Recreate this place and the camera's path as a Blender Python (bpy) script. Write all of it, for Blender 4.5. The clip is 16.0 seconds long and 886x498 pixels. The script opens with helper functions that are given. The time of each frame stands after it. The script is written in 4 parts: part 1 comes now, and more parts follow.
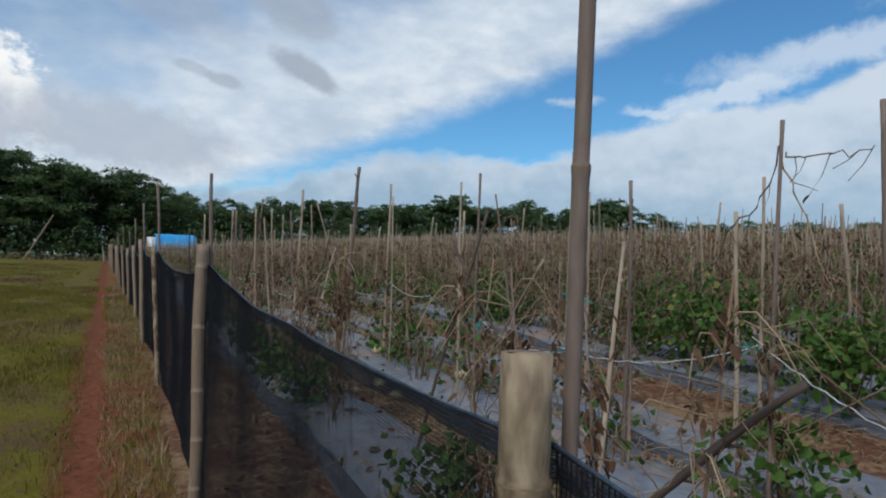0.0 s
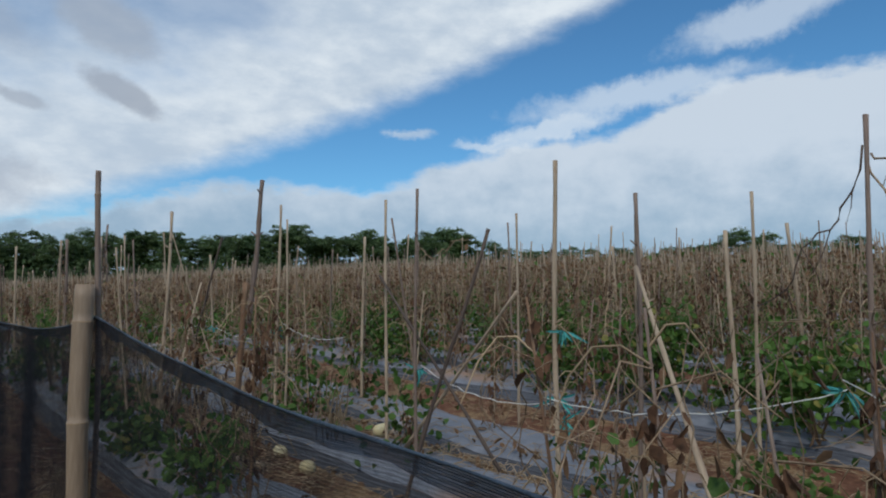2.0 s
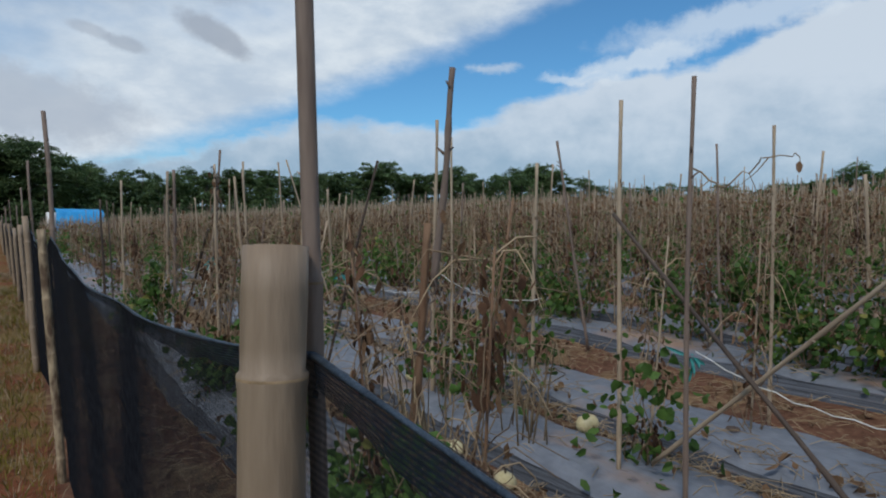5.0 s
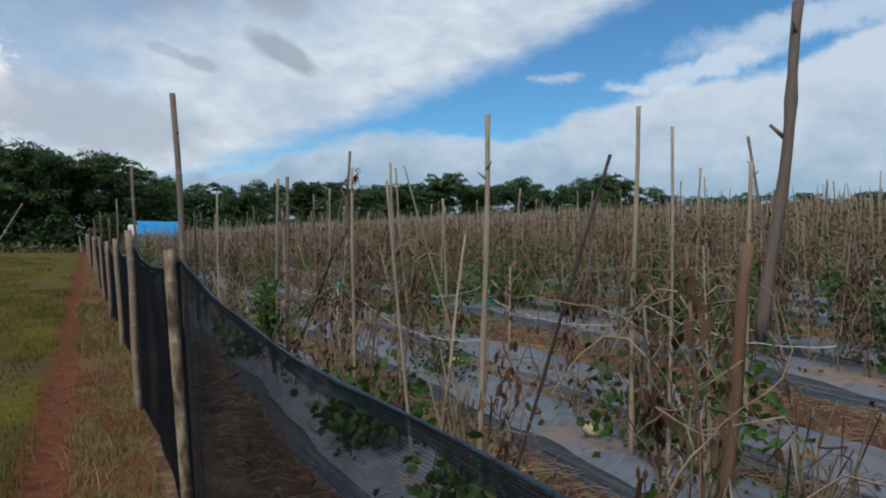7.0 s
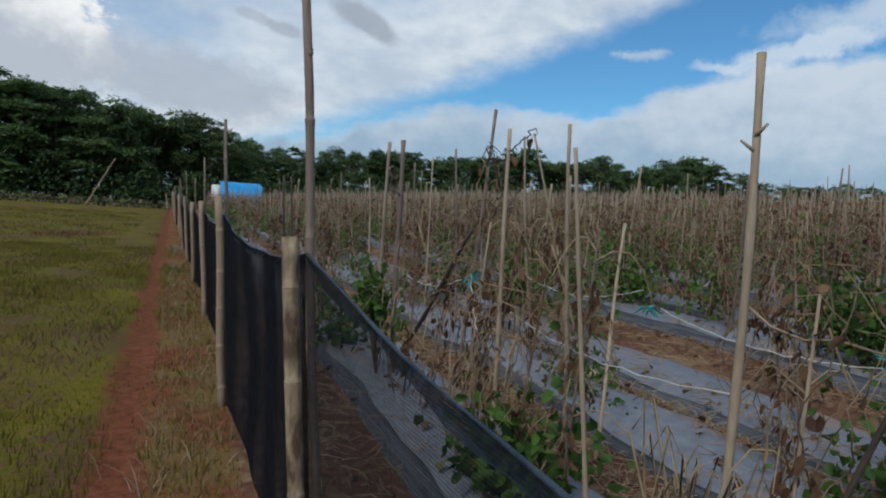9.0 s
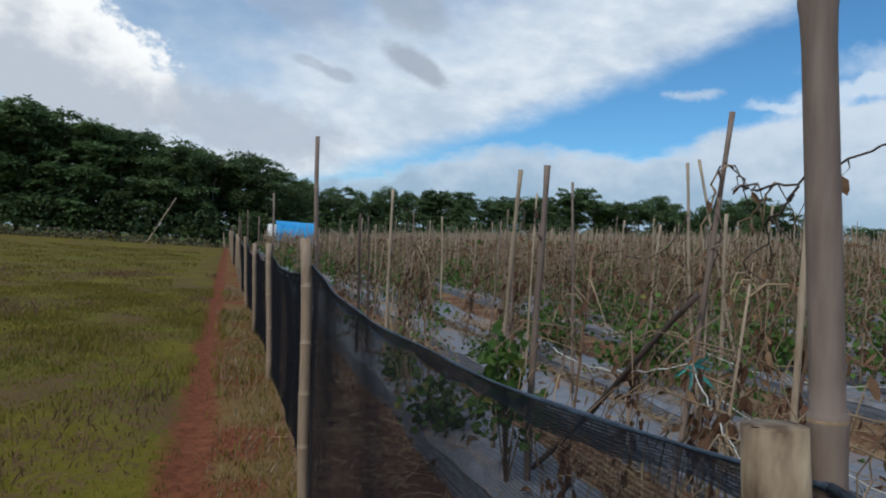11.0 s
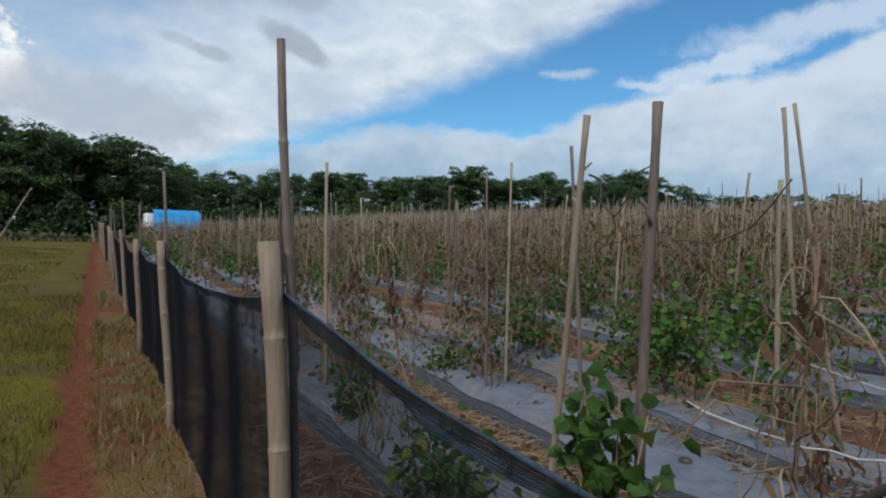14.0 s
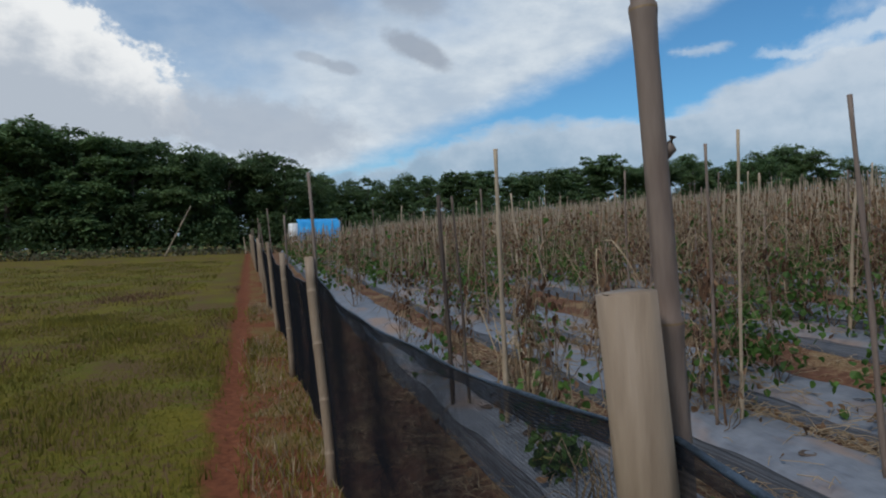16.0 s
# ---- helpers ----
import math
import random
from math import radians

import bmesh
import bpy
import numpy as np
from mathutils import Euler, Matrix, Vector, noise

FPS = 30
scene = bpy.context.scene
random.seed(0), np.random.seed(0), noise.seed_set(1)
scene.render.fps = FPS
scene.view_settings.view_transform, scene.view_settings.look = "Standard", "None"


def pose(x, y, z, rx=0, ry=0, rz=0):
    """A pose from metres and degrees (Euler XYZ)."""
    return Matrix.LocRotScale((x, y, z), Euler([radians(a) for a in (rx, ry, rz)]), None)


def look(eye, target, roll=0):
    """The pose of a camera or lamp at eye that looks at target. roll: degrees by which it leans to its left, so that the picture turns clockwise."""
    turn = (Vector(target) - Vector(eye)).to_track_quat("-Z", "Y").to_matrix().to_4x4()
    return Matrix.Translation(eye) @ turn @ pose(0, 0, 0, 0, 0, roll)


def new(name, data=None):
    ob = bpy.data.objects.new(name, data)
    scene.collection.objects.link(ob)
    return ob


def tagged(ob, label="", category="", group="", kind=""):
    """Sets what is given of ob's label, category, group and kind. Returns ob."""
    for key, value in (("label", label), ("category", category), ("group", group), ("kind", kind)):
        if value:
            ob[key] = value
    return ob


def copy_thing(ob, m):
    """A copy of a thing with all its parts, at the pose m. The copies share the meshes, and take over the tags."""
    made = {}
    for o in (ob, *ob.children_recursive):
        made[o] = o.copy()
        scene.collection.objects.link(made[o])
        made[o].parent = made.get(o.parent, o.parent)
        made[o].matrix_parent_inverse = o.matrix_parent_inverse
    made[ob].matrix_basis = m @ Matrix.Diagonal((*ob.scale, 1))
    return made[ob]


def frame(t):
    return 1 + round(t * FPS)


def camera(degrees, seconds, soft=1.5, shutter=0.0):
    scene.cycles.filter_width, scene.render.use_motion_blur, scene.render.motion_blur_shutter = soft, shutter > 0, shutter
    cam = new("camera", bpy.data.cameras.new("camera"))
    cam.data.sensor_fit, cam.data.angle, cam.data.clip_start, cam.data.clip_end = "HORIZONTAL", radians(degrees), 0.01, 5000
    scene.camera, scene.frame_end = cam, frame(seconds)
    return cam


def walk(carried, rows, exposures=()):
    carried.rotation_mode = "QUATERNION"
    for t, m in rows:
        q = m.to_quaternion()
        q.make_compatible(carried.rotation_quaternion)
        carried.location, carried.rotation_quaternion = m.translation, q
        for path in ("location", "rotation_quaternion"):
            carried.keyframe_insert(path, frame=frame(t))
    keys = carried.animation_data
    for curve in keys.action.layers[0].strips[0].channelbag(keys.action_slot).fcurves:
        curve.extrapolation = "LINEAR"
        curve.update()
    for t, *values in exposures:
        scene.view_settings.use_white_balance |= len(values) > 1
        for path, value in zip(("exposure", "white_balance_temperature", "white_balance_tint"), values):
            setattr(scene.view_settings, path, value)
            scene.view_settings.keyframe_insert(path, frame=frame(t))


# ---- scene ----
cam = camera(68.9, 16.0, soft=2.0)
PATH = [
    (0, (-0.324, -0.71, 1.128), (0.57, 1.079, 1.178), 1.7),
    (0.5, (-0.373, -0.403, 1.152), (0.499, 1.395, 1.218), 0.3),
    (1, (-0.491, -0.003, 1.125), (0.806, 1.519, 1.174), -0.6),
    (1.5, (-0.529, 0.258, 1.119), (0.78, 1.771, 1.115), 1.3),
    (2, (-0.433, 0.61, 1.157), (0.871, 2.119, 1.305), -0.2),
    (2.5, (-0.381, 0.92, 1.145), (1.017, 2.348, 1.232), -0.9),
    (3, (-0.355, 1.273, 1.159), (1.209, 2.519, 1.121), -0.2),
    (3.5, (-0.27, 1.542, 1.149), (1.111, 2.987, 1.209), -0.5),
    (4, (-0.106, 1.822, 1.214), (1.149, 3.376, 1.251), -0.9),
    (4.5, (-0.104, 2.142, 1.213), (1.053, 3.774, 1.177), -0.1),
    (7, (-0.274, 3.84, 1.258), (0.665, 5.606, 1.247), 0.2),
    (7.5, (-0.211, 4.184, 1.338), (0.407, 6.083, 1.437), -2.8),
    (8, (-0.238, 4.473, 1.317), (0.418, 6.361, 1.257), 0.5),
    (10.5, (-0.359, 6.172, 1.328), (0.41, 8.016, 1.221), 4.5),
    (11, (-0.392, 6.548, 1.346), (0.209, 8.456, 1.361), 3.9),
    (11.5, (-0.381, 6.778, 1.379), (0.245, 8.678, 1.358), 0.2),
    (12, (-0.434, 7.112, 1.362), (0.578, 8.834, 1.47), 0.8),
    (12.5, (-0.422, 7.461, 1.357), (0.526, 9.221, 1.386), 0.3),
    (13, (-0.361, 7.772, 1.402), (0.436, 9.606, 1.375), -0.9),
    (13.5, (-0.4, 8.019, 1.39), (0.349, 9.873, 1.365), -0.5),
    (14, (-0.433, 8.295, 1.396), (0.482, 10.073, 1.367), 1.4),
    (14.5, (-0.397, 8.64, 1.415), (0.27, 10.516, 1.604), -1.2),
    (15, (-0.345, 8.888, 1.425), (0.141, 10.822, 1.574), -3.9),
    (15.5, (-0.343, 9.195, 1.419), (0.246, 11.105, 1.486), -3.8),
    (16, (-0.382, 9.512, 1.436), (0.159, 11.437, 1.398), -1.7),
]
walk(cam, [(t, look(eye, target, roll)) for t, eye, target, roll in PATH],
     [(0, 0.05), (1, 0.0), (2, 0.0), (2.5, 0.06), (3, -0.10), (3.5, 0.12), (4.5, 0.0), (7, 0.0), (7.5, -0.08), (8.2, -0.08), (10.5, 0.12), (11, 0.10), (11.5, -0.08), (12, -0.15), (12.5, 0.06), (13, 0.0), (13.5, 0.13), (14, 0.08), (14.6, -0.27), (15.2, -0.32), (15.6, -0.2), (16, -0.09)])

# ---------------- world and light ----------------
SUN_AZ, SUN_EL = -128.0, 48.0          # degrees; azimuth clockwise from +y


def world_sky():
    w = bpy.data.worlds.new("sky")
    scene.world = w
    w.use_nodes = True
    nt = w.node_tree
    nt.nodes.clear()
    N, L = nt.nodes.new, nt.links.new

    def val(x):
        n = N("ShaderNodeValue")
        n.outputs[0].default_value = x
        return n.outputs[0]

    def m(op, a, b=0.0, c=0.0, clamp=False):
        n = N("ShaderNodeMath")
        n.operation, n.use_clamp = op, clamp
        for i, s in enumerate((a, b, c)):
            if isinstance(s, (int, float)):
                n.inputs[i].default_value = s
            else:
                L(s, n.inputs[i])
        return n.outputs[0]

    def step(x, lo, hi, a=0.0, b=1.0):
        n = N("ShaderNodeMapRange")
        n.interpolation_type = "SMOOTHSTEP"
        L(x, n.inputs[0])
        for i, s in enumerate((lo, hi, a, b)):
            n.inputs[i + 1].default_value = s
        return n.outputs[0]

    def mix(f, a, b):
        n = N("ShaderNodeMix")
        n.data_type = "RGBA"
        if isinstance(f, (int, float)):
            n.inputs[0].default_value = f
        else:
            L(f, n.inputs[0])
        for i, s in ((6, a), (7, b)):
            if isinstance(s, tuple):
                n.inputs[i].default_value = (*s, 1)
            else:
                L(s, n.inputs[i])
        return n.outputs[2]

    tc = N("ShaderNodeTexCoord")
    sep = N("ShaderNodeSeparateXYZ")
    L(tc.outputs["Generated"], sep.inputs[0])
    az = m("MULTIPLY", m("ARCTAN2", sep.outputs[0], sep.outputs[1]), 57.2958)
    el = m("MULTIPLY", m("ARCSINE", sep.outputs[2]), 57.2958)

    def fbm(scale, detail, rough, sx=1.0, sy=1.0, off=0.0):
        comb = N("ShaderNodeCombineXYZ")
        L(m("MULTIPLY", az, sx), comb.inputs[0])
        L(m("MULTIPLY", el, sy), comb.inputs[1])
        comb.inputs[2].default_value = off
        t = N("ShaderNodeTexNoise")
        t.inputs["Scale"].default_value, t.inputs["Detail"].default_value, t.inputs["Roughness"].default_value = scale, detail, rough
        L(comb.outputs[0], t.inputs["Vector"])
        return m("SUBTRACT", t.outputs[0], 0.5)

    big = fbm(0.07, 6, 0.55, 1.0, 1.9)
    small = fbm(0.28, 7, 0.6, 1.0, 2.0, 4.0)
    fine = fbm(0.7, 7, 0.62, 1.0, 1.25, 9.0)
    puff = fbm(0.20, 8, 0.6, 1.0, 1.1, 2.0)
    u = m("ADD", az, m("MULTIPLY", small, 5.0))
    v = m("ADD", m("ADD", el, m("MULTIPLY", big, 2.0)), m("MULTIPLY", small, 3.4))
    # the long white bank: its lower edge climbs to the right
    line = m("MULTIPLY_ADD", m("SUBTRACT", az, 20.0), 0.385, 11.0)
    d = m("SUBTRACT", m("ADD", el, m("MULTIPLY", small, 2.2)), line)
    above = step(d, -1.6, 1.6)
    # the cumulus bank under the blue wedge
    lb = m("ADD", m("ADD", step(az, 4.0, 24.0, 5.6, 9.4), step(az, 33.0, 50.0, 0.0, 4.2)), step(az, 54.0, 66.0, 0.0, 3.5))
    below = step(m("SUBTRACT", v, lb), 0.7, -0.7)
    streak = m("MULTIPLY", step(m("ABSOLUTE", m("SUBTRACT", m("ADD", el, m("MULTIPLY", fine, 1.2)), 14.3)), 0.55, 0.1), step(m("ABSOLUTE", m("SUBTRACT", u, 38.0)), 2.6, 1.2))
    # the bank thins out higher up, with blue-grey openings
    veil = step(m("ADD", m("MULTIPLY", m("SUBTRACT", d, 9.0), 0.12), m("MULTIPLY", big, 3.4)), -0.35, 0.75, 1.0, 0.42)
    cloud = m("MAXIMUM", m("MULTIPLY", above, veil), m("MAXIMUM", m("MULTIPLY", below, 0.93), m("MULTIPLY", streak, 0.6)))
    shade = step(m("ADD", m("MULTIPLY", big, 1.2), m("MULTIPLY", small, 0.9)), -0.35, 0.4)
    white = mix(shade, (0.47, 0.57, 0.69), (0.75, 0.82, 0.88))
    low = mix(step(m("ADD", m("ADD", el, m("MULTIPLY", puff, 12.0)), m("MULTIPLY", small, 6.0)), 3.0, 13.0), (0.31, 0.43, 0.56), (0.60, 0.68, 0.77))
    white = mix(step(m("SUBTRACT", v, lb), 0.7, -0.7), white, low)

    # blue of the clear air
    sky = N("ShaderNodeTexSky")
    sky.sky_type, sky.sun_disc = "NISHITA", False
    sky.sun_elevation, sky.sun_rotation = radians(SUN_EL), radians(SUN_AZ)
    sky.air_density, sky.dust_density, sky.ozone_density = 1.0, 0.3, 3.0
    blue = mix(1.0, sky.outputs[0], (0.054, 0.096, 0.115))
    blue.node.blend_type = "MULTIPLY"
    col = mix(cloud, blue, white)

    def ellipse(cu, cv, ru, rv, tilt, wob=1.0, hard=0.35):
        du, dv = m("SUBTRACT", m("ADD", az, m("MULTIPLY", puff, 5.0 * wob)), cu), m("SUBTRACT", m("ADD", el, m("MULTIPLY", fbm(0.23, 8, 0.6, 1.1, 1.0, 31.0), 3.0 * wob)), cv)
        dv = m("MULTIPLY_ADD", du, tilt, dv)
        r = m("SQRT", m("ADD", m("POWER", m("ABSOLUTE", m("DIVIDE", du, ru)), 2.0), m("POWER", m("ABSOLUTE", m("DIVIDE", dv, rv)), 2.0)))
        return step(m("ADD", r, m("MULTIPLY", fine, 0.8)), 1.0 + hard, 1.0 - hard)

    # bright heaped cloud low on the left, with its grey foot
    heap = ellipse(-16.0, 13.6, 11.5, 5.6, 0.3, 1.6, 0.12)
    foot = step(m("ADD", m("ADD", m("MULTIPLY_ADD", az, 0.45, el), m("MULTIPLY", puff, 11.0)), m("MULTIPLY", small, 5.0)), 5.0, 11.0)
    col = mix(heap, col, mix(foot, (0.47, 0.53, 0.61), (0.90, 0.92, 0.93)))
    grey = ellipse(0.0, 9.6, 8.0, 2.6, 0.1, 1.0)
    col = mix(m("MULTIPLY", grey, 0.75), col, (0.40, 0.46, 0.55))
    # small dark scuds under the bank
    for cu, cv, ru, rv, tl, k in ((13.9, 16.1, 2.9, 1.0, 0.42, 0.8), (7.6, 14.7, 1.4, 0.55, 0.15, 0.6), (4.9, 15.3, 1.6, 0.5, 0.2, 0.5), (13.0, 21.0, 3.6, 2.0, 0.3, 0.6), (3.0, 20.0, 5.0, 1.8, 0.2, 0.35)):
        col = mix(m("MULTIPLY", ellipse(cu, cv, ru, rv, tl, 0.35), k), col, (0.33, 0.38, 0.46))
    # white rags in the clear air higher on the right
    for cu, cv, ru, rv, tl, k in ((58.0, 17.0, 8.5, 1.3, -0.10, 0.65), (50.5, 14.6, 5.0, 0.8, -0.12, 0.75), (68.0, 21.5, 6.0, 1.3, -0.15, 0.6), (46.0, 13.4, 3.4, 0.5, -0.05, 0.6)):
        col = mix(m("MULTIPLY", ellipse(cu, cv, ru, rv, tl, 1.3, 0.5), k), col, (0.66, 0.75, 0.84))
    # haze on the horizon
    col = mix(step(el, 5.0, -1.0, 0.0, 0.6), col, (0.38, 0.49, 0.61))
    bg = N("ShaderNodeBackground")
    L(col, bg.inputs[0])
    bg.inputs[1].default_value = 1.0
    out = N("ShaderNodeOutputWorld")
    L(bg.outputs[0], out.inputs[0])


world_sky()
sun = new("sun", bpy.data.lights.new("sun", "SUN"))
sun.data.energy, sun.data.angle, sun.data.color = 1.7, radians(12), (1.0, 0.98, 0.945)
a, e = radians(SUN_AZ), radians(SUN_EL)
sun.matrix_world = look((math.sin(a) * math.cos(e) * 50, math.cos(a) * math.cos(e) * 50, math.sin(e) * 50), (0, 0, 0))

# ---------------- materials ----------------


def nodes(name):
    mt = bpy.data.materials.new(name)
    mt.use_nodes = True
    nt = mt.node_tree
    return mt, nt, nt.nodes["Principled BSDF"], nt.nodes.new, nt.links.new


def surface(name, c1, c2, scale=8.0, rough=0.7, bump=0.3, fine=60.0, spread=0.35, stretch=(1, 1, 1), translucent=0.0, coords="Object", c3=None, gloss=0.3, vary=0.25):
    """Two-scale noise between two colours, with bump and a per-object and per-island change of value."""
    mt, nt, bsdf, N, L = nodes(name)
    tc = N("ShaderNodeTexCoord")
    mp = N("ShaderNodeMapping")
    mp.inputs["Scale"].default_value = stretch
    L(tc.outputs[coords], mp.inputs[0])
    n1, n2 = N("ShaderNodeTexNoise"), N("ShaderNodeTexNoise")
    n1.inputs["Scale"].default_value, n1.inputs["Detail"].default_value = scale, 6
    n2.inputs["Scale"].default_value, n2.inputs["Detail"].default_value = fine, 4
    L(mp.outputs[0], n1.inputs["Vector"])
    L(mp.outputs[0], n2.inputs["Vector"])
    add = N("ShaderNodeMath")
    add.operation = "MULTIPLY_ADD"
    L(n2.outputs[0], add.inputs[0])
    add.inputs[1].default_value = 0.5
    L(n1.outputs[0], add.inputs[2])
    ramp = N("ShaderNodeValToRGB")
    ramp.color_ramp.elements[0].position, ramp.color_ramp.elements[1].position = 0.75 - spread / 2, 0.75 + spread / 2
    ramp.color_ramp.elements[0].color, ramp.color_ramp.elements[1].color = (*c1, 1), (*c2, 1)
    if c3:
        el = ramp.color_ramp.elements.new(0.78 + spread / 2)
        el.color = (*c3, 1)
    L(add.outputs[0], ramp.inputs[0])
    inf, geo = N("ShaderNodeObjectInfo"), N("ShaderNodeNewGeometry")
    r = N("ShaderNodeMath")
    r.operation = "ADD"
    L(inf.outputs["Random"], r.inputs[0])
    L(geo.outputs["Random Per Island"], r.inputs[1])
    rr = N("ShaderNodeMapRange")
    rr.inputs[2].default_value = 2.0
    rr.inputs[3].default_value, rr.inputs[4].default_value = 1.0 - vary, 1.0 + vary
    L(r.outputs[0], rr.inputs[0])
    hsv = N("ShaderNodeHueSaturation")
    L(ramp.outputs[0], hsv.inputs["Color"])
    L(rr.outputs[0], hsv.inputs["Value"])
    L(hsv.outputs[0], bsdf.inputs["Base Color"])
    bsdf.inputs["Roughness"].default_value = rough
    bsdf.inputs["Specular IOR Level"].default_value = gloss
    bp = N("ShaderNodeBump")
    bp.inputs["Strength"].default_value, bp.inputs["Distance"].default_value = bump, 0.02
    L(add.outputs[0], bp.inputs["Height"])
    L(bp.outputs[0], bsdf.inputs["Normal"])
    if translucent:
        tr, mx = N("ShaderNodeBsdfTranslucent"), N("ShaderNodeMixShader")
        L(hsv.outputs[0], tr.inputs[0])
        mx.inputs[0].default_value = translucent
        L(bsdf.outputs[0], mx.inputs[1])
        L(tr.outputs[0], mx.inputs[2])
        L(mx.outputs[0], nt.nodes["Material Output"].inputs[0])
    return mt


M_BAMBOO = surface("weathered_bamboo", (0.21, 0.142, 0.090), (0.38, 0.275, 0.185), 5, 0.55, 0.25, 90, 0.5, (1, 1, 0.15))
M_BAMBOO_STAINED = surface("stained_bamboo", (0.10, 0.06, 0.035), (0.42, 0.31, 0.19), 9, 0.65, 0.4, 60, 0.28, (1, 1, 0.35))
M_BAMBOO_DARK = surface("bamboo_node", (0.16, 0.10, 0.05), (0.30, 0.20, 0.11), 20, 0.7, 0.3, 90)
M_POLE = surface("grey_bamboo_pole", (0.14, 0.092, 0.070), (0.29, 0.215, 0.165), 6, 0.65, 0.3, 80, 0.5, (1, 1, 0.2))
M_STAKE = surface("dry_stake", (0.26, 0.18, 0.115), (0.50, 0.39, 0.27), 6, 0.75, 0.3, 70, 0.5, (1, 1, 0.2))
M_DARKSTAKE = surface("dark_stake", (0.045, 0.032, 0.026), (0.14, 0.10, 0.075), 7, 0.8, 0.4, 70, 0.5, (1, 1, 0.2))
M_BROWNSTAKE = surface("brown_stake", (0.13, 0.065, 0.035), (0.28, 0.17, 0.10), 7, 0.8, 0.4, 70, 0.5, (1, 1, 0.2))
M_VINE = surface("dry_vine", (0.125, 0.075, 0.045), (0.38, 0.27, 0.165), 5, 0.85, 0.2, 60, 0.6, vary=0.45)
M_DRYLEAF = surface("dry_leaf", (0.10, 0.052, 0.030), (0.29, 0.17, 0.09), 7, 0.9, 0.3, 60, 0.6, translucent=0.25, vary=0.45)
M_LEAF = surface("vine_leaf", (0.036, 0.082, 0.014), (0.104, 0.188, 0.034), 6, 0.6, 0.3, 60, 0.6, translucent=0.3, vary=0.45)
M_YELLOW = surface("yellowing_leaf", (0.16, 0.17, 0.04), (0.30, 0.27, 0.07), 6, 0.6, 0.3, 60, 0.6, translucent=0.3)
M_TREELEAF = surface("tree_leaf", (0.044, 0.094, 0.036), (0.150, 0.212, 0.078), 0.5, 0.65, 0.1, 12, 0.6, translucent=0.28, vary=0.5)
M_BARK = surface("bark", (0.06, 0.05, 0.04), (0.16, 0.13, 0.10), 6, 0.9, 0.5, 40)
M_GRASS = surface("grass_blade", (0.092, 0.086, 0.010), (0.235, 0.186, 0.030), 0.9, 0.7, 0.1, 10, 0.5, translucent=0.25, vary=0.4)
M_STRAW = surface("straw", (0.20, 0.135, 0.075), (0.42, 0.31, 0.19), 3, 0.85, 0.2, 40, 0.6, vary=0.5)
M_SCRUB = surface("dry_scrub", (0.075, 0.070, 0.035), (0.19, 0.16, 0.09), 1.2, 0.85, 0.2, 12, 0.6, translucent=0.2, vary=0.4)
M_WILTED = surface("wilted_leaf", (0.045, 0.024, 0.015), (0.17, 0.085, 0.045), 8, 0.9, 0.3, 60, 0.6, translucent=0.15, vary=0.4)
M_MELON = surface("melon_rind", (0.50, 0.40, 0.19), (0.66, 0.58, 0.36), 10, 0.55, 0.2, 60, 0.5)
M_TWINE = surface("pale_twine", (0.52, 0.49, 0.42), (0.72, 0.70, 0.64), 10, 0.8, 0.2, 80)
M_TEAL = surface("teal_raffia", (0.03, 0.24, 0.22), (0.10, 0.42, 0.38), 10, 0.5, 0.2, 80, translucent=0.2)
M_BLUE = surface("blue_tarpaulin", (0.02, 0.25, 0.55), (0.05, 0.36, 0.68), 1.5, 0.45, 0.4, 8)
M_WHITE = surface("white_sheet", (0.60, 0.59, 0.56), (0.78, 0.77, 0.74), 2, 0.6, 0.3, 10)
M_HEM = surface("net_hem", (0.020, 0.030, 0.044), (0.050, 0.072, 0.100), 14, 0.55, 0.5, 120, gloss=0.3)


# grey film's side: dark lengthwise streaks in the colour stand for shade in its folds
M_SKIRT = surface("shaded_film_side", (0.030, 0.030, 0.034), (0.135, 0.142, 0.160), 3, 0.5, 0.4, 12, 0.4, (8, 0.12, 26), c3=(0.15, 0.085, 0.05), coords="Object")


M_THREAD = surface("black_thread", (0.007, 0.007, 0.009), (0.020, 0.021, 0.025), 30, 0.7, 0.0, 90, gloss=0.1)


